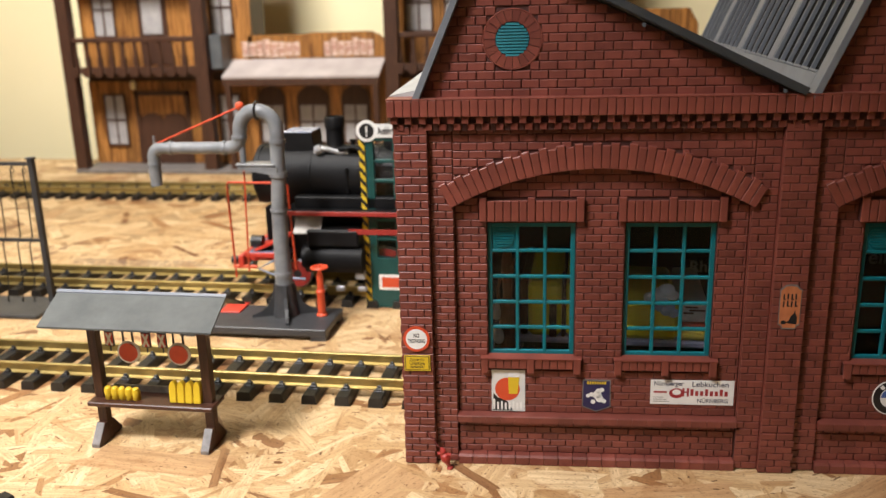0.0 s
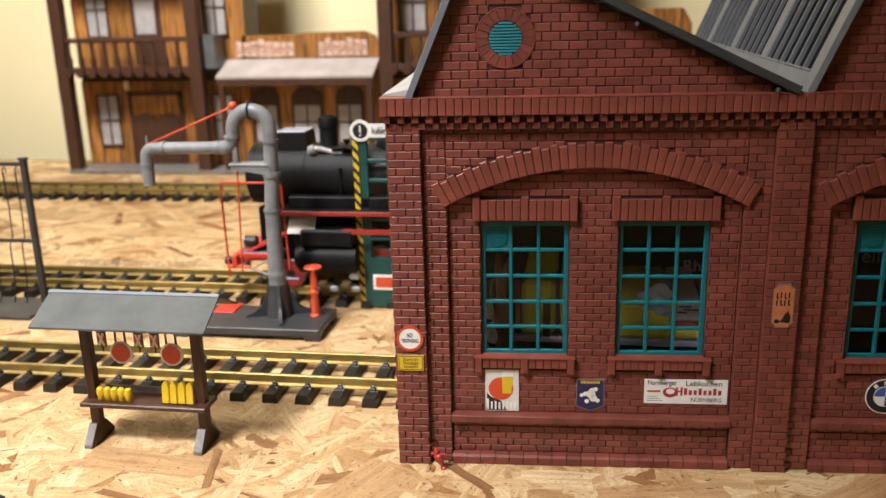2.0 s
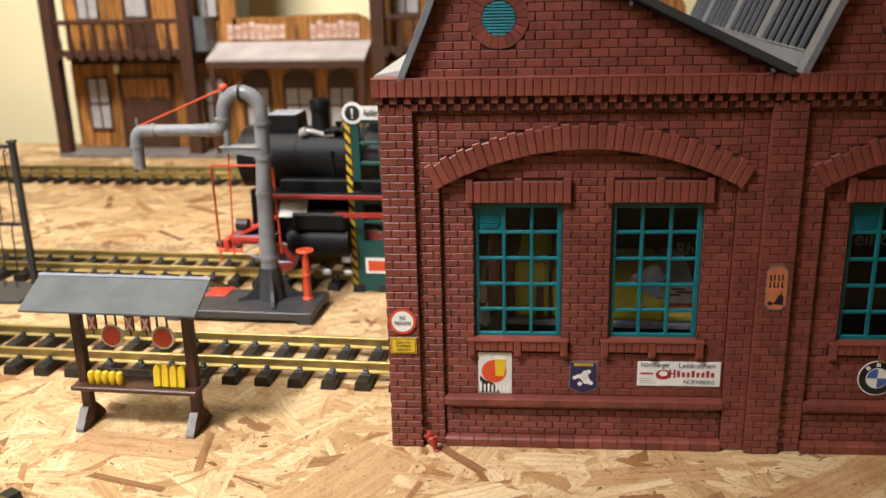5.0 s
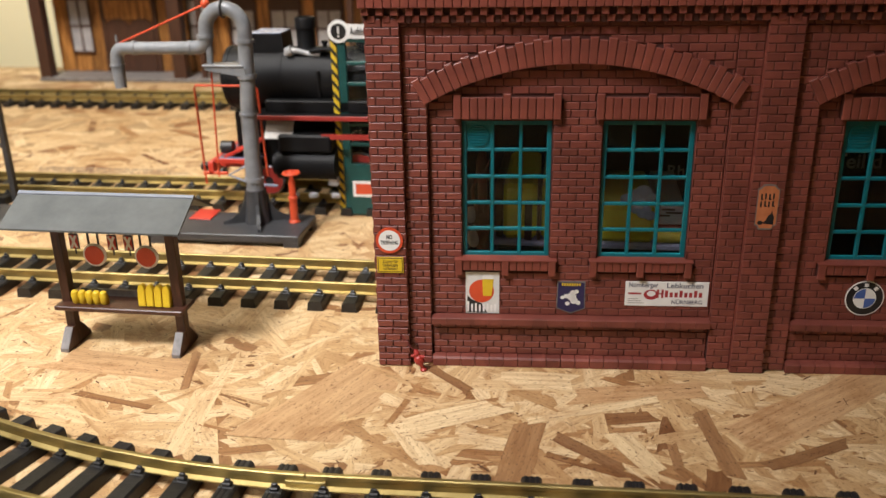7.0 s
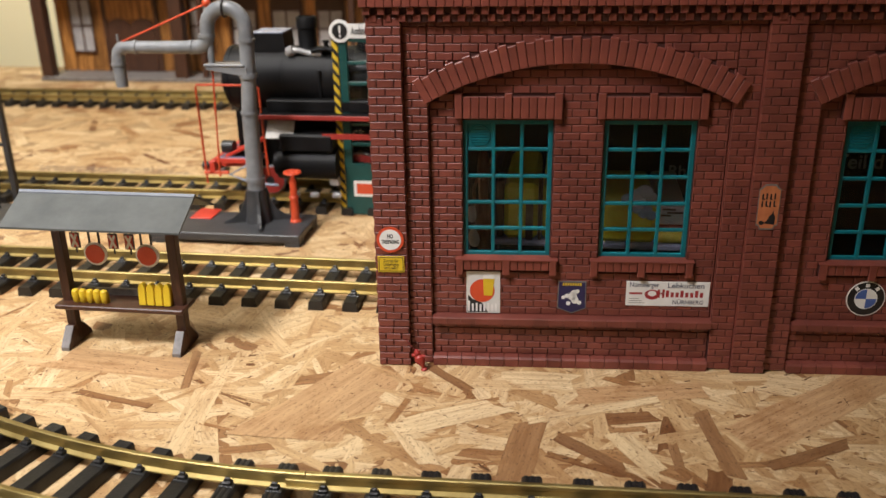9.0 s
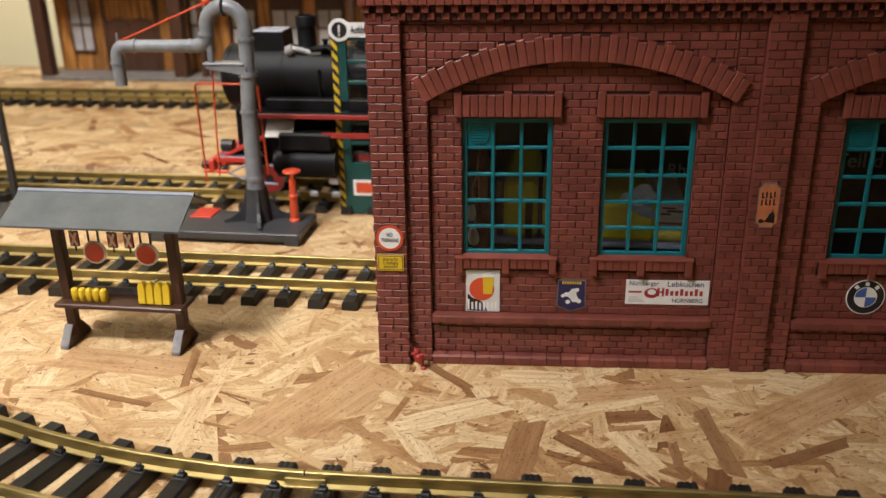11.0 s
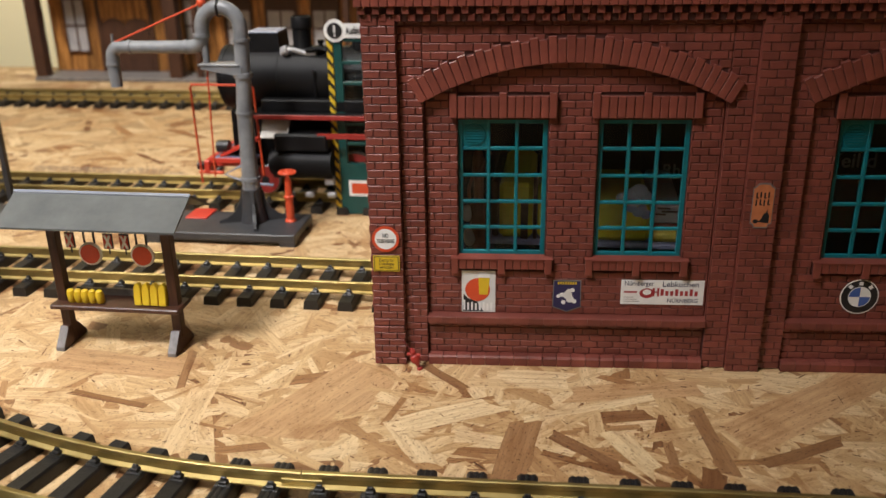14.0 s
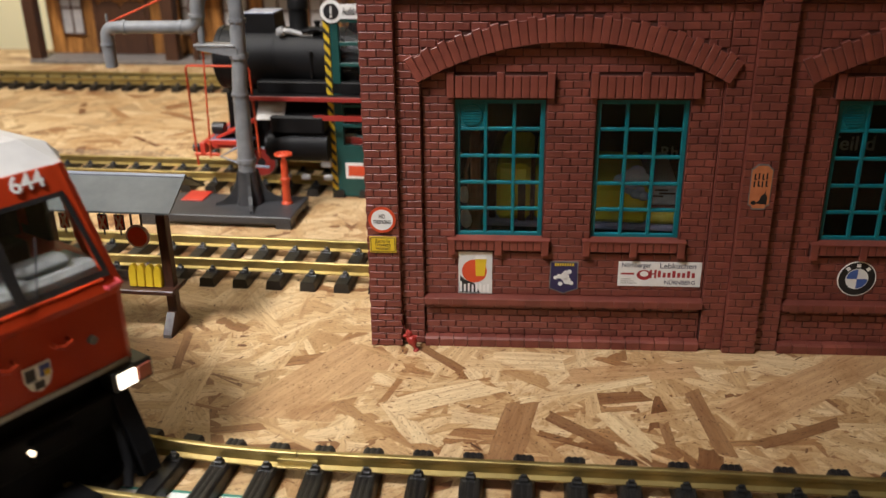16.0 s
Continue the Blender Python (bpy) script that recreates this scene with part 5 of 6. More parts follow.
# ---------------------------------------------------------------- steam engine
def steam_engine():
    e = thing("steam_engine", pose(0, 0.247, 0.017), "black model steam engine with red frame and running board", "locomotive")
    CASE = surface("satin_black", (0.005, 0.005, 0.0055), (0.011, 0.011, 0.012), 0.5, scale=30, bump=0.1, spec=0.16)
    DEEP_RED = surface("deep_red_plastic", (0.26, 0.022, 0.018), (0.34, 0.032, 0.024), 0.45, scale=60)
    SILVER = surface("dull_silver", (0.2, 0.2, 0.21), (0.32, 0.32, 0.32), 0.5, metal=0.4)
    zc, r = 116, 31.0
    bm = bmesh.new()
    rod(bm, (-66, 0, zc), (330, 0, zc), r, seg=40)
    part("boiler", bm, CASE, e, "satin black boiler", smooth=True)
    for x in (-64, -8, 62):
        part("boiler_band", rod(bmesh.new(), (x, 0, zc), (x + 3, 0, zc), r + 0.7, seg=40), CASE, e, smooth=True)
    bm = bmesh.new()
    lathe(bm, [(27, 0), (27, 2), (22, 5), (10, 7), (3, 9)], seg=32)
    ob = part("smokebox_door", bm, CASE, e, "black smokebox door", smooth=True)
    ob.matrix_local = pose(-0.066, 0, zc * MM, 0, -90, 0)
    part("chimney", lathe(bmesh.new(), [(11, 0), (9.2, 4), (9.2, 20), (10.3, 21), (10.3, 31), (9.6, 32), (8.4, 32), (8.0, 20)], (15, 0, zc + r - 3), 28), CASE, e, "black chimney", smooth=True)
    part("top_box", prism(bmesh.new(), [(-43, zc + r - 10), (-3, zc + r - 12), (-5, zc + r + 14), (-36, zc + r + 14)], -16, 16), CASE, e, "black tapered box on the smokebox")
    part("top_lid", boxes(((-36, -16, zc + r + 14), (-5, 16, zc + r + 15.6)), bev=0.4), surface("glossy_blue_grey", (0.1, 0.13, 0.22), (0.3, 0.34, 0.45), 0.25), e, "shiny blue grey lid")
    part("hinge", boxes(((-24, -15.6, zc + r + 3), (-16, -15, zc + r + 10))), BASE_GREY, e)
    PALE_METAL = surface("pale_worn_metal", (0.28, 0.28, 0.29), (0.44, 0.44, 0.44), 0.35, metal=0.3, scale=90)
    part("steam_pipe", sweep(bmesh.new(), [(-2, -17, zc + r - 6), (4, -19, zc + r - 1), (12, -19, zc + r - 2), (22, -18, zc + r - 5), (34, -18, zc + r - 5)], 2.8, 10), PALE_METAL, e, "pale metal steam pipe", smooth=True)
    part("pipe_union", rod(bmesh.new(), (0, -19, zc + r - 3.5), (6, -19.5, zc + r - 1), 5.0, seg=16), PALE_METAL, e, "pale pipe union", smooth=True)
    part("feed_pipe", sweep(bmesh.new(), [(24, -20, zc + r - 2), (40, -22, zc + r + 1), (60, -22, zc + r - 6), (70, -26, zc + r - 14)], 2.4, 8), CASE, e, "black feed pipe", smooth=True)
    part("valve_cap", lathe(bmesh.new(), [(4.5, 0), (4.5, 3), (2.4, 5), (2.4, 9), (3.4, 10), (3.4, 12)], (38, -15, zc + r - 4), 16), CASE, e, smooth=True)
    part("clack_rod", rod(bmesh.new(), (34, -r - 0.5, zc + 12), (34, -r + 2, zc - 20), 1.6, seg=8), CASE, e)
    part("dome", lathe(bmesh.new(), [(15, 0), (14, 6), (13, 20), (9, 26), (2, 28)], (80, 0, zc + r - 4), 28), CASE, e, "black dome", smooth=True)
    part("cab", boxes(((210, -52, 70), (330, 52, 196)), bev=2), CASE, e)
    part("running_board", boxes(((-30, -54, 84), (330, 54, 88)), bev=0.5), CASE, e, "black running board")
    part("board_edge", boxes(((-30, -55.4, 84), (330, -54, 88.5)), bev=0.3), DEEP_RED, e, "red running board edge")
    part("frame", boxes(((-60, -20, 26), (320, 20, 84)), bev=1), CASE, e, "black main frame")
    # black block standing for the dark shade between boiler and running board
    part("shadow_side", boxes(((-20, -40, 88), (300, -26, 100)), bev=1), CASE, e, "black block put in for the shade under the boiler side")
    cyl = part("cylinder", rod(bmesh.new(), (-8, -44, 38), (52, -44, 38), 16, seg=28), CASE, e, "black cylinder", smooth=True)
    part("cylinder_cover", rod(bmesh.new(), (-12, -44, 38), (-8, -44, 38), 12, seg=24), CASE, cyl, smooth=True)
    part("valve_chest", boxes(((-4, -58, 52), (50, -34, 70)), bev=2), CASE, e)
    part("link", boxes(((40, -57, 66), (110, -55, 71))), DEEP_RED, e, "red valve rod")
    ob = part("white_plate", boxes(((-14, -0.6, -10), (14, 0.6, 10)), bev=0.4), surface("paper_white", (0.45, 0.43, 0.41), (0.56, 0.54, 0.51), 0.5), e, "slanted whitish plate")
    ob.matrix_local = pose(-0.004, -0.05, 0.073, -40, 0, 0)
    for x in (-26, 70, 130, 190):
        rr = 14 if x < 0 else 22
        for y in (-26, 26):
            w = part("wheel", rod(bmesh.new(), (x, y - 3, rr), (x, y + 3, rr), rr, seg=30), DEEP_RED, e, "red spoked wheel")
            part("tyre", sweep(bmesh.new(), [(x + rr * math.cos(k * math.pi / 16), y, rr + rr * math.sin(k * math.pi / 16)) for k in range(33)], 1.8, 8), SILVER, w, smooth=True)
            part("hub", rod(bmesh.new(), (x, y - 4.5, rr), (x, y + 4.5, rr), rr * 0.3, seg=14), BLACK, w)
    for x in (5, 25, 48):
        part("foot_step", boxes(((x - 4, -49, 3), (x + 5, -44, 8)), bev=0.8), PALE_METAL, e, "small silvery step")
    part("foot_step", boxes(((43, -52, 17), (53, -46, 26)), bev=1), PALE_METAL, e, "small silvery step")
    # front platform with beam, plough and lamps
    part("platform", boxes(((-74, -44, 38), (-30, 44, 41)), bev=0.6), surface("blue_grey_deck", (0.09, 0.1, 0.17), (0.15, 0.16, 0.24), 0.4), e, "blue grey front deck")
    part("deck_edge", boxes(((-76, -46, 36), (-30, -44, 41)), bev=0.4), RED, e, "red deck edge")
    ob = part("deck_ramp", boxes(((-22, -40, -1.5), (22, 40, 1.5)), bev=0.4), RED, e, "red sloping front deck")
    ob.matrix_local = pose(-0.048, 0, 0.05, 0, -24, 0)
    part("buffer_beam", boxes(((-84, -46, 24), (-78, 46, 38)), bev=1), RED, e, "red buffer beam")
    part("beam_stay", boxes(((-80, -30, 28), (-50, 30, 36)), bev=0.5), RED, e)
    for y in (-36, 36):
        part("buffer", rod(bmesh.new(), (-94, y, 30), (-84, y, 30), 4.5, seg=18), BLACK, e, "black buffer", smooth=True)
        lam = part("lamp", rod(bmesh.new(), (-72, y * 0.9, 50), (-60, y * 0.9, 50), 6.4, seg=20), BLACK, e, "black front lamp", smooth=True)
        part("lens", rod(bmesh.new(), (-73, y * 0.9, 50), (-72, y * 0.9, 50), 4.6, seg=16), SILVER, lam)
    part("lamp", rod(bmesh.new(), (-52, -8, 68), (-40, -8, 68), 8, seg=20), BLACK, e, "black front lamp", smooth=True)
    part("coupler", boxes(((-100, -7, 12), (-84, 7, 18)), bev=1), BLACK, e)
    part("brake_pipe", sweep(bmesh.new(), [(-40, -46, 36), (-60, -52, 26), (-36, -54, 18), (-10, -52, 16)], 1.5, 8), surface("pale_hose", (0.18, 0.2, 0.27), (0.28, 0.3, 0.36), 0.4), e, "pale bluish hose", smooth=True)
    # bright red side handrail
    hr = [(-88, -44, 14), (-89.5, -44, 112), (-88, -44, 115), (-28, -44, 115), (-25, -44, 112), (-22, -44, 24)]
    part("handrail", sweep(bmesh.new(), hr, 1.15, 10), ORANGE_RED, e, "bright red hoop handrail", smooth=True)
    part("handrail_step", boxes(((-90, -46, 24), (-64, -42, 27)), bev=0.5), ORANGE_RED, e)


# ---------------------------------------------------------------- timber saloon house
def saloon():
    h = thing("saloon_house", pose(0, 0, 0), "amber timber saloon house with balconies and dark brown posts", "house")
    Y, B = 955.0, 1028.0
    PANE = surface("net_curtain", (0.3, 0.29, 0.3), (0.42, 0.4, 0.4), 0.4, scale=60)
    def planks(x0, x1, z0, z1, y, holes=()):
        """Upright planks, cut round the openings."""
        n = max(1, round((x1 - x0) / 16))
        w = (x1 - x0) / n
        for i in range(n):
            a, b = x0 + i * w + 0.3, x0 + (i + 1) * w - 0.3
            cuts = sorted((hz0, hz1) for hx0, hx1, hz0, hz1 in holes if hx0 < (a + b) / 2 < hx1)
            z = z0
            spans = []
            for c0, c1 in cuts:
                spans.append((z, c0))
                z = c1
            spans.append((z, z1))
            for s0, s1 in spans:
                if s1 - s0 > 1:
                    part("plank", boxes(((a, y - (i % 3) * 0.5, s0), (b, y + 4, s1))), TIMBER, h)
    def window(x0, x1, z0, z1, y=Y):
        w = tagged(new("window"), "small four-pane window with brown frame")
        w.parent = h
        part("pane", boxes(((x0, y - 2.4, z0), (x1, y + 2, z1))), PANE, w, "pale curtained pane")
        t = 3
        bm = boxes(((x0 - t, y - 5, z0 - t), (x0, y + 1, z1 + t)), ((x1, y - 5, z0 - t), (x1 + t, y + 1, z1 + t)), ((x0, y - 5, z1), (x1, y + 1, z1 + t)), ((x0, y - 5, z0 - t), (x1, y + 1, z0)),
                   (((x0 + x1) / 2 - 1.6, y - 4, z0), ((x0 + x1) / 2 + 1.6, y - 2.4, z1)), ((x0, y - 4, (z0 + z1) / 2 - 1.6), (x1, y - 2.4, (z0 + z1) / 2 + 1.6)))
        part("window_frame", bm, BROWN, w)
    def tower(x0, x1, px, mirror=False):
        part("wall_core", boxes(((x0, Y + 4, 8), (x1, B, 560))), BROWN, h)
        planks(x0, x1, 8, 165, Y)
        planks(x0, x1, 190, 560, Y)
        for a, b in px:
            part("post", boxes(((a, 890, 0), (b, 912, 560)), bev=1), BROWN, h, "dark brown timber post")
        l, r = px[0][0], px[-1][1]
        part("porch_deck", boxes(((l, 885, 0), (r, Y + 4, 7)), bev=1), FOOT_GREY, h, "weathered grey porch deck")
        part("balcony_floor", boxes(((l, 893, 184), (r, Y + 4, 190)), bev=1), BROWN, h)
        part("balcony_rail", boxes(((l, 896, 240), (r, 906, 249)), bev=1), BROWN, h)
        part("balcony_rail", boxes(((l, 897, 190), (r, 905, 196)), bev=1), BROWN, h)
        n = int((r - l) / 23)
        for i in range(1, n):
            x = l + (r - l) * i / n
            part("scallop", prism(bmesh.new(), [(x - 8, 197), (x - 8, 186)] + [(x + 8 * math.cos(math.pi * (1 + q / 6)), 186 + 8 * math.sin(math.pi * (1 + q / 6))) for q in range(1, 6)] + [(x + 8, 186), (x + 8, 197)], 889, 892.6), BROWN, h, "dark scalloped fringe board")
            part("baluster", boxes(((x - 4.5, 898, 190), (x + 4.5, 904, 214)), ((x - 3, 899, 214), (x + 3, 903, 240))), BROWN, h)
        part("ceiling_board", boxes(((l, 893, 372), (r, Y + 4, 382))), BROWN, h)
    tower(-682, -343, ((-690, -668), (-430, -406)))
    for x0, x1 in ((-650, -611), (-478 + 62, -378)):
        window(x0, x1, 45, 138)
        window(x0, x1, 250, 345)
    # saloon door with batwing leaves
    d = tagged(new("door"), "amber framed saloon doorway with dark batwing leaves")
    d.parent = h
    part("door_frame", boxes(((-588, Y - 5, 8), (-580, Y, 145)), ((-486, Y - 5, 8), (-478, Y, 145)), ((-588, Y - 5, 138), (-478, Y, 146))), BROWN, d)
    part("transom", boxes(((-580, Y - 3, 104), (-486, Y - 0.6, 138))), TIMBER, d)
    bm = bmesh.new()
    for c in (-556, -510):
        prism(bm, [(c - 23, 8), (c + 23, 8), (c + 23, 88)] + [(c + 23 * math.cos(math.pi * k / 10), 88 + 17 * math.sin(math.pi * k / 10)) for k in range(1, 10)] + [(c - 23, 88)], Y - 6, Y - 3.2)
    part("batwing", bm, BROWN, d, "dark brown rounded swing leaves")
    part("upper_door", boxes(((-562, Y - 3, 196), (-505, Y - 0.6, 330))), BROWN, d)
    part("upper_door_pane", boxes(((-553, Y - 5, 252), (-514, Y - 3, 322))), PANE, d, "pale curtained pane")
    part("porch_lamp", lathe(bmesh.new(), [(3, 150), (5, 152), (5, 164), (2, 168)], (-585, Y - 8, 0), 14), CREAM, h, "small yellow porch lamp", smooth=True)
    part("side_box", boxes(((-405, 905, 190), (-383, 950, 250)), bev=1), ROOF_GREY, h, "dark grey box beside the balcony")
    # low middle part with awning and parapet
    part("wall_core", boxes(((-343, Y + 8, 8), (-86, B, 205))), BROWN, h)
    planks(-343, -86, 8, 200, Y + 4)
    for x0, x1 in ((-353 + 12, -288), (-265, -204), (-180, -126)):
        a = tagged(new("arched_window"), "arched dark window with pale lower pane")
        a.parent = h
        cx, hw = (x0 + x1) / 2, (x1 - x0) / 2
        part("dark_arch", prism(bmesh.new(), [(x0, 8), (x1, 8), (x1, 128)] + [(cx + hw * math.cos(math.pi * k / 12), 128 + 26 * math.sin(math.pi * k / 12)) for k in range(1, 12)] + [(x0, 128)], Y, Y + 3.5), BROWN, a)
        part("pane", boxes(((x0 + 6, Y - 1.2, 50), (x1 - 6, Y, 118))), PANE, a, "pale curtained pane")
        part("window_frame", boxes(((cx - 1.5, Y - 2.5, 50), (cx + 1.5, Y - 1.2, 118)), ((x0 + 6, Y - 2.5, 86), (x1 - 6, Y - 1.2, 89))), BROWN, a)
    # awning grey raised in the colour for the stronger light it catches
    part("awning", prism(bmesh.new(), [(898, 172), (Y + 6, 202), (Y + 6, 206), (898, 177)], -384, -93, "x"), surface("brightened_awning", (0.33, 0.29, 0.28), (0.46, 0.41, 0.4), 0.6, scale=20), h, "pale grey sloping awning")
    part("awning_beam", boxes(((-384, 897, 160), (-93, 905, 173)), bev=0.6), BROWN, h)
    for x in (-380, -105):
        part("post", boxes(((x, 897, 0), (x + 10, 906, 161)), bev=0.6), BROWN, h)
    part("porch_deck", boxes(((-406, 885, 0), (-79, Y + 4, 7)), bev=1), FOOT_GREY, h)
    bm = prism(bmesh.new(), [(-350, 204), (-92, 204), (-92, 228), (-100, 242), (-118, 250), (-230, 249), (-250, 246), (-350, 246)], Y - 1, Y + 10)
    part("parapet", bm, TIMBER, h, "amber plank parapet with faded lettering")
    LET = surface("faded_red_letter", (0.34, 0.13, 0.09), (0.45, 0.24, 0.18), 0.6, scale=60)
    PALE = surface("faded_pink", (0.58, 0.43, 0.36), (0.68, 0.52, 0.44), 0.6, scale=60)
    rng = random.Random(9)
    for x0, x1, n in ((-362, -250, 8), (-205, -112, 7)):
        w = (x1 - x0) / n
        for i in range(n):
            a, z0, z1 = x0 + i * w, 207 + rng.uniform(-1, 2), 236 + rng.uniform(-4, 3)
            part("letter_bar", boxes(((a, Y - 2.4, z0), (a + w * 0.84, Y - 1, z1))), PALE, h, "faded pink letter drawn as bar")
            zs = rng.uniform(0.2, 0.75) * (z1 - z0) + z0
            part("letter_bar", boxes(((a + w * 0.12, Y - 3.2, z0 + 3), (a + w * 0.27, Y - 2.4, z1 - 3)), ((a + w * 0.27, Y - 3.1, zs), (a + w * 0.62, Y - 2.4, zs + 4)), ((a + w * rng.uniform(0.5, 0.6), Y - 3.2, z0 + rng.uniform(3, 9)), (a + w * 0.72, Y - 2.4, z1 - rng.uniform(3, 9)))), LET, h, "faded red letter stroke")
    # right tower
    tower(-86, 250, ((-79, -55), (190, 214)))
    window(-50, -6, 250, 345)
    window(20, 64, 250, 345)
    # plank annex with a chamfered parapet beside the right tower
    part("annex_wall", prism(bmesh.new(), [(250, 8), (452, 8), (452, 252), (438, 276), (250, 276)], Y + 4.2, B), BROWN, h)
    planks(250, 436, 8, 278, Y)
    part("plank", prism(bmesh.new(), [(436.5, 8), (452, 8), (452, 252), (437, 278), (436.5, 278)], Y, Y + 4), TIMBER, h)


# ---------------------------------------------------------------- red electric engine, front end towards +x
def electric_engine():
    e = thing("electric_engine", pose(0, 0, 0), "red electric engine with white roof and lit headlamps", "locomotive")
    CAR = surface("engine_red", (0.36, 0.028, 0.006), (0.43, 0.04, 0.009), 0.4, scale=25, bump=0.03, spec=0.25)
    MATT = surface("matt_black_gear", (0.004, 0.004, 0.0045), (0.009, 0.009, 0.01), 0.75, scale=60, bump=0.3, spec=0.1)
    ROOF_WHITE = surface("dull_white_roof", (0.44, 0.43, 0.42), (0.54, 0.53, 0.51), 0.5, scale=40, bump=0.05)
    GREYL = surface("pale_grey_line", (0.3, 0.29, 0.28), (0.38, 0.37, 0.36), 0.4)
    L, W = -560.0, 61.0
    nose_w = 52.0
    zb, zw, zt = 68.0, 115.0, 170.0
    rake = 25.0
    # body: a ring of sections from nose to tail; plan tapers to the nose, front raked above the belt
    def ring(secs):
        """A closed shell through cross sections (x, half width, z) from nose to tail."""
        bm = bmesh.new()
        rows = [([bm.verts.new(q) for q in c], [bm.verts.new((q[0], -q[1], q[2])) for q in c]) for c in secs]
        n = len(secs[0])
        for (l0, r0), (l1, r1) in zip(rows, rows[1:]):
            for k in range(n - 1):
                bm.faces.new((l0[k], l0[k + 1], l1[k + 1], l1[k]))
                bm.faces.new((r0[k], r1[k], r1[k + 1], r0[k + 1]))
            bm.faces.new((l0[0], l1[0], r1[0], r0[0]))
            bm.faces.new((l0[-1], r0[-1], r1[-1], l1[-1]))
        for l, r in (rows[0], rows[-1]):
            for k in range(n - 1):
                bm.faces.new((l[k], r[k], r[k + 1], l[k + 1]))
        bmesh.ops.recalc_face_normals(bm, faces=bm.faces)
        return bm
    plan = [(0, nose_w - 4), (-2.5, nose_w), (-34, W), (L + 34, W), (L + 2, nose_w)]
    bm = ring([[(x, hw, zb), (x, hw, zw - 9), (x + (2.2 if x > L / 2 else 0), hw + 1.2, zw - 5), (x, hw, zw)] for x, hw in plan])
    part("body", bm, CAR, e, "glossy red lower body shell")
    bm = ring([[(x, W, zw), (xt, W - 4, zt)] for x, xt in ((-96, -96), (L + 34, L + 50))] + [[(L + 2, nose_w, zw), (L + rake, nose_w - 4, zt)]])
    part("body", bm, CAR, e, "glossy red upper body shell")
    # cab walls: header, corner pillars and side posts round open windows
    low = [(0.0, 44.0), (0.0, 48.0), (-2.5, 52.0), (-34.0, 61.0), (-96.0, 61.0)]
    top = [(-25.0, 40.0), (-25.0, 44.0), (-27.0, 48.0), (-50.0, 57.0), (-96.0, 57.0)]
    def wall_at(k, z):
        i = min(int(k), 3)
        f, g = k - i, (z - zw) / (zt - zw)
        a = [low[i][q] + (low[i + 1][q] - low[i][q]) * f for q in (0, 1)]
        b = [top[i][q] + (top[i + 1][q] - top[i][q]) * f for q in (0, 1)]
        return (a[0] + (b[0] - a[0]) * g, a[1] + (b[1] - a[1]) * g, z)
    def strip(name, ks, z0, z1, sg, mat, label="", thick=2.6, pull=0.0):
        bm = bmesh.new()
        cols = []
        for k in ks:
            ps = [wall_at(k, z) for z in (z0, z1)]
            cols.append([bm.verts.new((q[0], sg * (q[1] - d), q[2])) for d in (pull, pull + thick) for q in ps])
        for a, b in zip(cols, cols[1:]):
            for u, v in ((0, 1), (1, 3), (3, 2), (2, 0)):
                bm.faces.new((a[u], a[v], b[v], b[u]))
        bm.faces.new(cols[0])
        bm.faces.new(cols[-1])
        bmesh.ops.recalc_face_normals(bm, faces=bm.faces)
        return part(name, bm, mat, e, label)
    for sg in (1, -1):
        strip("cab_header", (0, 1, 2, 3, 4), zt - 14, zt, sg, CAR)
        strip("corner_pillar", (0.2, 1, 2, 2.22), zw, zt - 14, sg, CAR, "red cab corner pillar")
        strip("cab_post", (2.86, 3, 3.12), zw, zt - 14, sg, CAR)
        strip("cab_post", (3.88, 4), zw, zt - 14, sg, CAR)
        for ks in ((2.22, 2.86), (3.12, 3.88)):
            strip("side_pane", ks, zw, zt - 14, sg, GLASS, "clear cab side window", 0.5, 0.8).visible_shadow = False
    part("front_header", prism(bmesh.new(), [(-0.5 - rake * 0.76, zt - 13), (-0.5 - rake, zt), (-3.5 - rake, zt), (-3.5 - rake * 0.76, zt - 13)], -41, 41), CAR, e, "red band above the windscreen")
    part("bulkhead", boxes(((-95.6, -56, zw), (-94, 56, zt - 1))), surface("cab_bulkhead", (0.04, 0.036, 0.03), (0.075, 0.068, 0.06), 0.5), e, "dark brown cab bulkhead")
    CONSOLE = surface("cab_console", (0.15, 0.15, 0.15), (0.23, 0.23, 0.22), 0.4)
    bm = boxes(((-34, -46, zw + 0.1), (-5, 46, zw + 9)), bev=2.5)
    part("console", bm, CONSOLE, e, "pale grey rounded cab console")
    part("console_hood", boxes(((-24, 8, zw + 9), (-10, 34, zw + 15)), bev=2.5), CONSOLE, e, "pale grey instrument hood")
    for y in (-26, 26):
        part("driver_seat", boxes(((-72, y - 11, zw + 0.1), (-52, y + 11, zw + 12)), ((-72, y - 11, zw + 12), (-67, y + 11, zw + 32)), bev=1.5), BLACK, e, "black cab seat")
    # windscreen set on the raked front
    slope = math.degrees(math.atan2(rake, zt - zw))
    ws = tagged(new("windscreen"), "dark raked windscreen in two panes")
    ws.parent = e
    ws.matrix_local = pose(0.0, 0, zw * MM, 0, -slope, 0)
    def pane(y0, y1, y0t, y1t, x, d, zz0, zz1):
        return prism(bmesh.new(), [(y0, zz0), (y1, zz0), (y1t, zz1), (y0t, zz1)], x, x + d, "x")
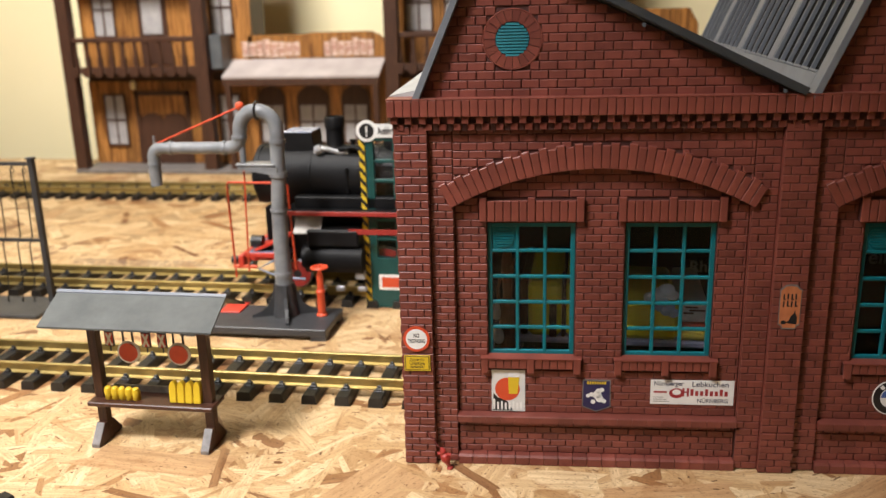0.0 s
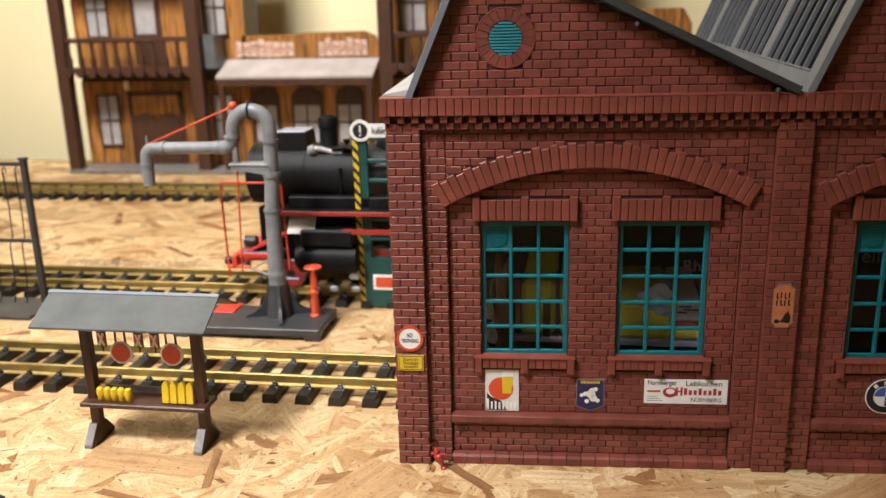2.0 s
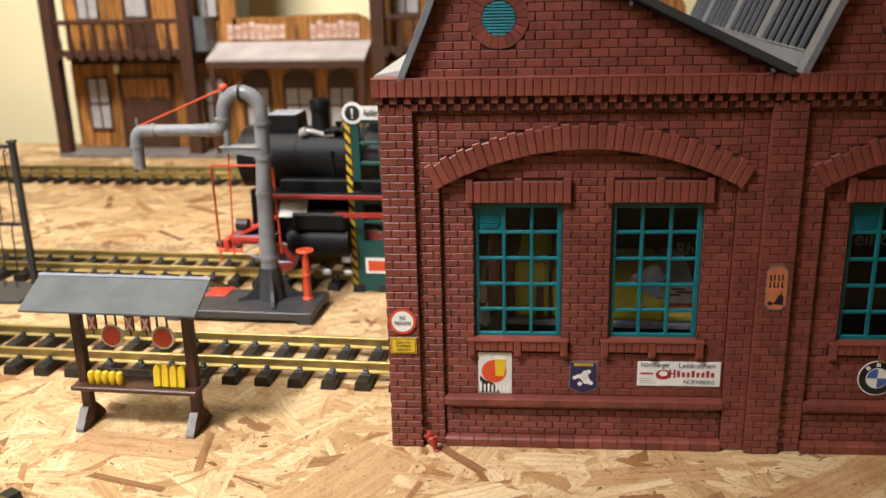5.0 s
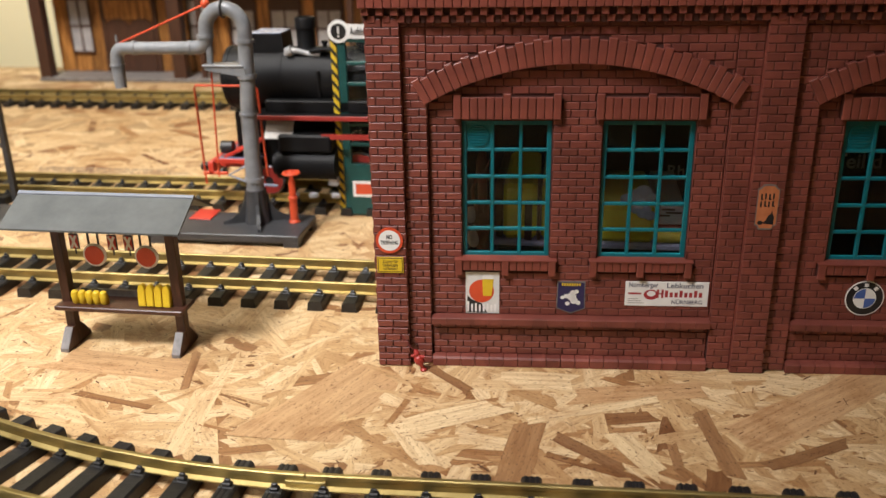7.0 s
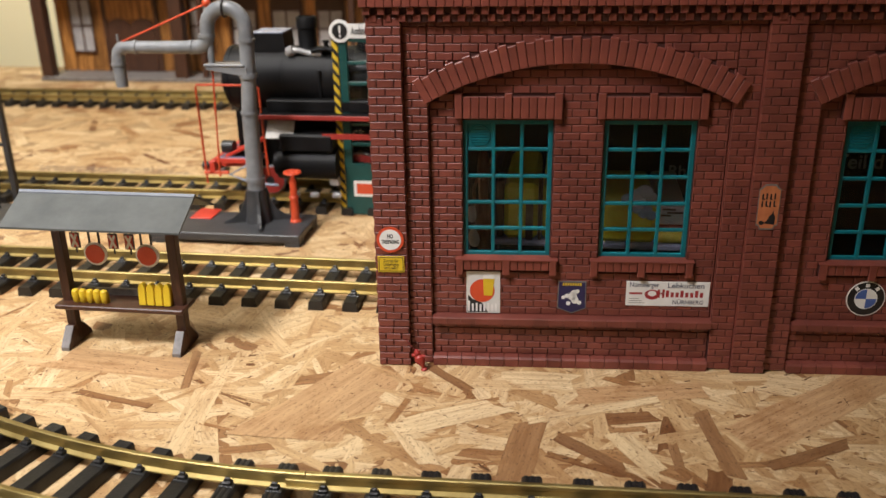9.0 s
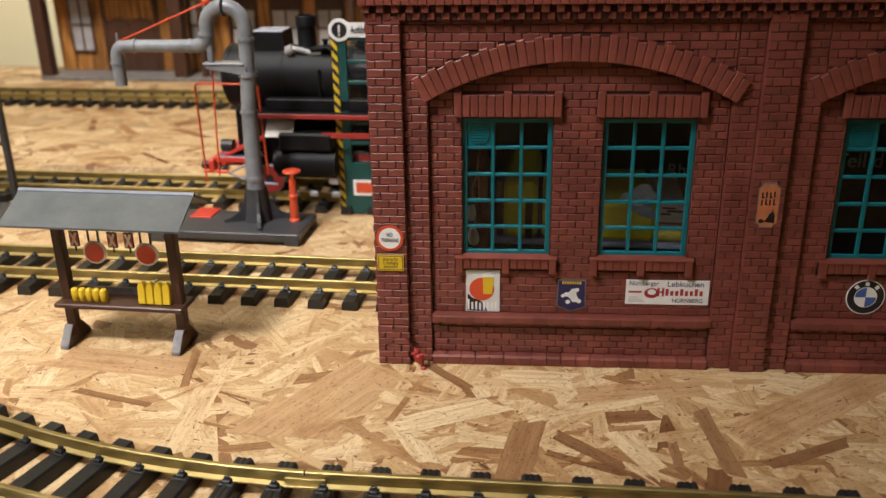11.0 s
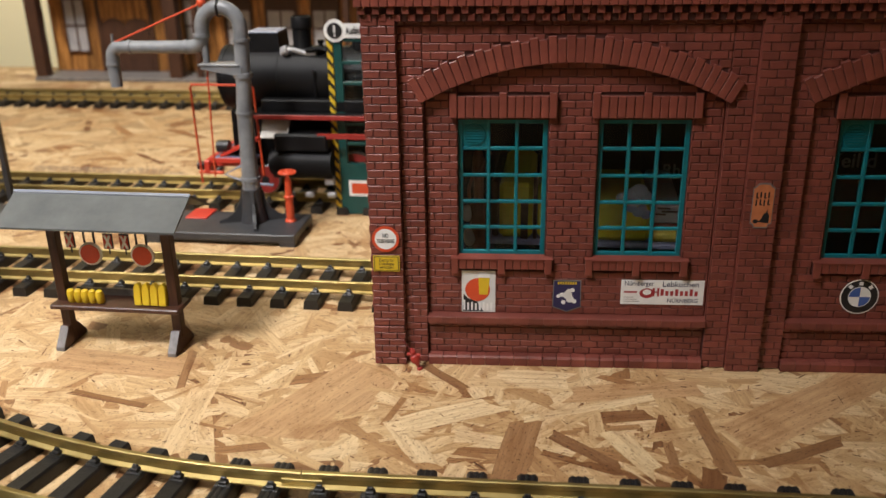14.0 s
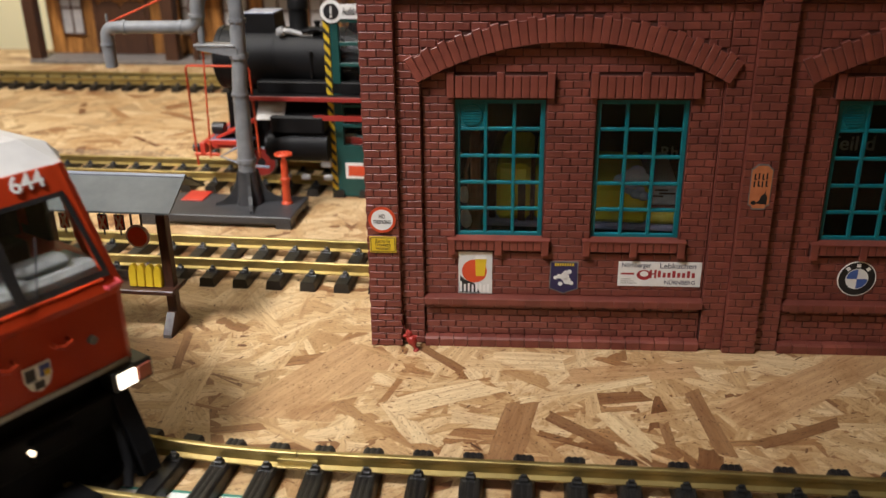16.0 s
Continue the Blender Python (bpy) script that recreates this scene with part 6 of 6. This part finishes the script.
    for y0, y1, t0, t1, z0, z1 in ((-46, 46, -45.6, 45.6, 1.5, 5), (-41, 41, -40.4, 40.4, 45, 47.5), (43.2, 46, 38.4, 41, 5, 45), (-46, -43.2, -41, -38.4, 5, 45)):
        part("seal", pane(y0, y1, t0, t1, 0.15, 0.9, z0, z1), BLACK, ws, "black rubber seal")
    for y0, y1, t0, t1 in ((2.6, 43.2, 2.6, 38.4), (-43.2, -2.6, -38.4, -2.6)):
        part("pane", pane(y0, y1, t0, t1, 0.3, 0.5, 5, 45), GLASS, ws, "clear windscreen pane").visible_shadow = False
    part("pillar", pane(-2.6, 2.6, -2.6, 2.6, 0.65, 0.9, 1.5, 47.5), BLACK, ws, "black centre pillar")
    part("wiper", rod(bmesh.new(), (1.4, 8, 4), (1.4, 18, 30), 0.5, seg=6), BLACK, ws, "black wiper")
    words("lettering", "644", 11.5, (0.8, 25.5, 55.5), WHITE, ws, "white running number", 1.0, 0.25, turn=(90, 0, 90))
    # roof
    bm = bmesh.new()
    prism(bm, [(-W + 3, zt - 1), (-W + 10, zt + 7), (-W + 24, zt + 11), (W - 24, zt + 11), (W - 10, zt + 7), (W - 3, zt - 1)], L + 40, -44, "x")
    part("roof", bm, ROOF_WHITE, e, "white painted roof")
    bm = bmesh.new()
    a = [bm.verts.new(p) for p in ((-rake - 1, -47, zt - 0.5), (-rake - 1, 47, zt - 0.5), (-44, W - 4, zt), (-44, W - 10, zt + 7), (-44, W - 24, zt + 11), (-44, -W + 24, zt + 11), (-44, -W + 10, zt + 7), (-44, -W + 4, zt))]
    for tri in ((0, 1, 4, 5), (1, 3, 4), (1, 2, 3), (0, 5, 6), (0, 6, 7)):
        bm.faces.new([a[i] for i in tri])
    bm.faces.new((a[2], a[1], a[0], a[7], a[6], a[5], a[4], a[3]))
    bmesh.ops.recalc_face_normals(bm, faces=bm.faces)
    part("roof_front", bm, ROOF_WHITE, e, "white sloping roof front")
    for x in (-180, -400):
        part("pantograph", boxes(((x - 40, -20, zt + 11), (x + 40, 20, zt + 16)), bev=1), BASE_GREY, e)
    part("pale_line", boxes(((-0.2, -nose_w + 4, zb - 0.6), (0.9, nose_w - 4, zb + 2.2))), GREYL, e, "pale grey lower line")
    # crest as a plain shield
    c = part("crest", prism(bmesh.new(), [(-7, 88), (-7, 81), (-4.5, 76), (0, 74), (4.5, 76), (7, 81), (7, 88)], 0.1, 0.8, "x"), WHITE, e, "white shield emblem")
    part("crest_quarter", boxes(((0.8, -6.4, 80.5), (1.1, -1.2, 87))), BLACK, c)
    part("crest_quarter", boxes(((0.8, 1.0, 81), (1.1, 6.2, 87))), surface("blue_print", (0.05, 0.08, 0.3), (0.07, 0.1, 0.36), 0.5), c)
    part("crest_quarter", boxes(((1.1, 3.0, 81), (1.3, 6.2, 84))), YELLOW, c)
    part("crest_mark", boxes(((0.8, -2.6, 75.5), (1.1, 2.4, 79.5))), BASE_GREY, c)
    for y in (-14, 14):
        part("grab", sweep(bmesh.new(), [(0, y - 4, 94), (3.5, y - 4, 93.5), (4, y, 92), (3.5, y + 4, 93.5), (0, y + 4, 94)], 1.1, 8), CAR, e, "red grab handle", smooth=True)
    part("socket", rod(bmesh.new(), (-0.5, 30, 88), (2.5, 30, 88), 2.2, seg=16), FRAME_GREY, e, "grey socket", smooth=True)
    part("mirror_grab", sweep(bmesh.new(), [(-2, 41, 111), (4, 42, 112), (4, 48, 113), (-4, 50, 113)], 1.4, 8), surface("pinkish_red", (0.45, 0.05, 0.06), (0.55, 0.08, 0.09), 0.35), e, "glossy pinkish red grip", smooth=True)
    for k in range(2):
        part("corner_step", boxes(((-8 - k * 7, 50 + k * 2.2, 70), (-3 - k * 7, 52 + k * 2.2, 98)), bev=0.7), ORANGE_RED, e, "orange red corner handrail plate")
        part("corner_step", boxes(((-8 - k * 7, -52 - k * 2.2, 70), (-3 - k * 7, -50 - k * 2.2, 98)), bev=0.7), ORANGE_RED, e, "orange red corner handrail plate")
    # headlamps: black housing, lit clear half and red half
    LIT = glow("headlamp_white", (1.0, 0.86, 0.68), 5.0)
    for s in (-1, 1):
        hl = part("headlamp", boxes(((-14, s * 47 - 12, 55), (5, s * 47 + 12, 67)), bev=1.2), BLACK, e, "black headlamp housing")
        part("lens", boxes(((5, s * 47 - 10, 57), (6.2, s * 47 + 1, 65.5)), bev=0.5), LIT, hl, "lit white headlamp lens")
        part("tail_lens", boxes(((5, s * 47 + 1.6, 57), (6.0, s * 47 + 10, 65.5)), bev=0.5), surface("pink_lens", (0.5, 0.16, 0.12), (0.6, 0.22, 0.17), 0.2), hl, "pale red tail lens")
    part("marker_lamp", rod(bmesh.new(), (2, -12, 47), (4.5, -12, 47), 1.5, seg=14), glow("marker_glow", (1.0, 0.8, 0.55), 3.0), e, "small lit marker lamp", smooth=True)
    # dark chassis, plough and steps
    part("chassis", boxes(((L + 10, -42, 44), (-6, 42, 67.5)), bev=2), MATT, e, "black chassis")
    part("buffer_plate", boxes(((-8, -36, 36), (1, 36, 56)), bev=1.5), MATT, e)
    part("plough", prism(bmesh.new(), [(-36, 6), (36, 6), (38, 38), (-38, 38)], -10, -3, "x"), MATT, e, "black rail guard")
    part("coupling", boxes(((0, -9, 12), (22, 9, 18)), bev=1.5), MATT, e, "black coupling hook")
    for sg in (-1, 1):
        bm = prism(bmesh.new(), [(-8, 54), (0, 54), (16, 22), (19, 11), (12, 8), (4, 14)], sg * 40 - 5, sg * 40 + 5)
        part("guard_iron", bm, MATT, e, "black sloping rail guard iron")
        part("sand_pipe", sweep(bmesh.new(), [(-12, sg * 34, 50), (4, sg * 34, 34), (14, sg * 30, 20), (20, sg * 24, 12)], 2.6, 10), MATT, e, "black pipe", smooth=True)
    part("coupling_plate", boxes(((-2, -12, 40), (4, 12, 52)), bev=1.5), MATT, e)
    for y in (-30, 30):
        part("step", boxes(((-14, y - 9, 8), (2, y + 9, 12)), bev=0.6), MATT, e, "black step")
    for bx in (-140, -440):
        b = part("bogie", boxes(((bx - 60, -40, 10), (bx + 60, 40, 42)), bev=3), MATT, e, "black bogie")
        for x in (-36, 36):
            for y in (-23.6, 23.6):
                part("wheel", rod(bmesh.new(), (bx + x, y - 3, 17), (bx + x, y + 3, 17), 17, seg=28), BASE_GREY, b)
    for x in range(-480, -60, 90):
        part("side_window", boxes(((x, -W - 0.3, 112), (x + 50, -W + 3, 146)), bev=0.5), BLACK, e)
        part("side_window", boxes(((x, W - 3, 112), (x + 50, W + 0.3, 146)), bev=0.5), BLACK, e)
    return e


ENGINE_FRONT, ENGINE_SPEED = -111.0, 137.0


def engine_pose(t):
    """The engine rides the front line on two bogies; standing until 8 s, then rolling."""
    s = ENGINE_FRONT + ENGINE_SPEED * (max(t, 8.0) - 16.0)
    xf, yf, _ = front_line(s - 140)
    xr, yr, _ = front_line(s - 440)
    a = math.atan2(yf - yr, xf - xr)
    return pose((xf + 140 * math.cos(a)) * MM, (yf + 140 * math.sin(a)) * MM, 0, 0, 0, math.degrees(a))


# ---------------------------------------------------------------- build
room()
board()
saloon()
steam_engine()
water_crane()
shelter()
fence()
door_leaf()
inside()
ENGINE = electric_engine()
signs()
track(straight(0, 23.6, 0), -360, 620, "dark-sleepered brass track running into the engine shed", phase=-4.0)
track(straight(0, 247, 0), -620, 560, "dark-sleepered brass track under the steam engine", phase=8)
track(straight(0, 711, 0), -1100, 900, "dark-sleepered brass track in front of the saloon house", phase=4)
track(front_line, -1900, 1200, "curved front track of brass rails on black sleepers", ribbed_from=-70, joints=(-314.2, -13.0))
shed_building()


def motions():
    rows = [(0.0, engine_pose(0)), (8.0, engine_pose(8))]
    rows += [(8.0 + 0.4 * k, engine_pose(8.0 + 0.4 * k)) for k in range(1, 21)]
    walk(ENGINE, rows)


motions()
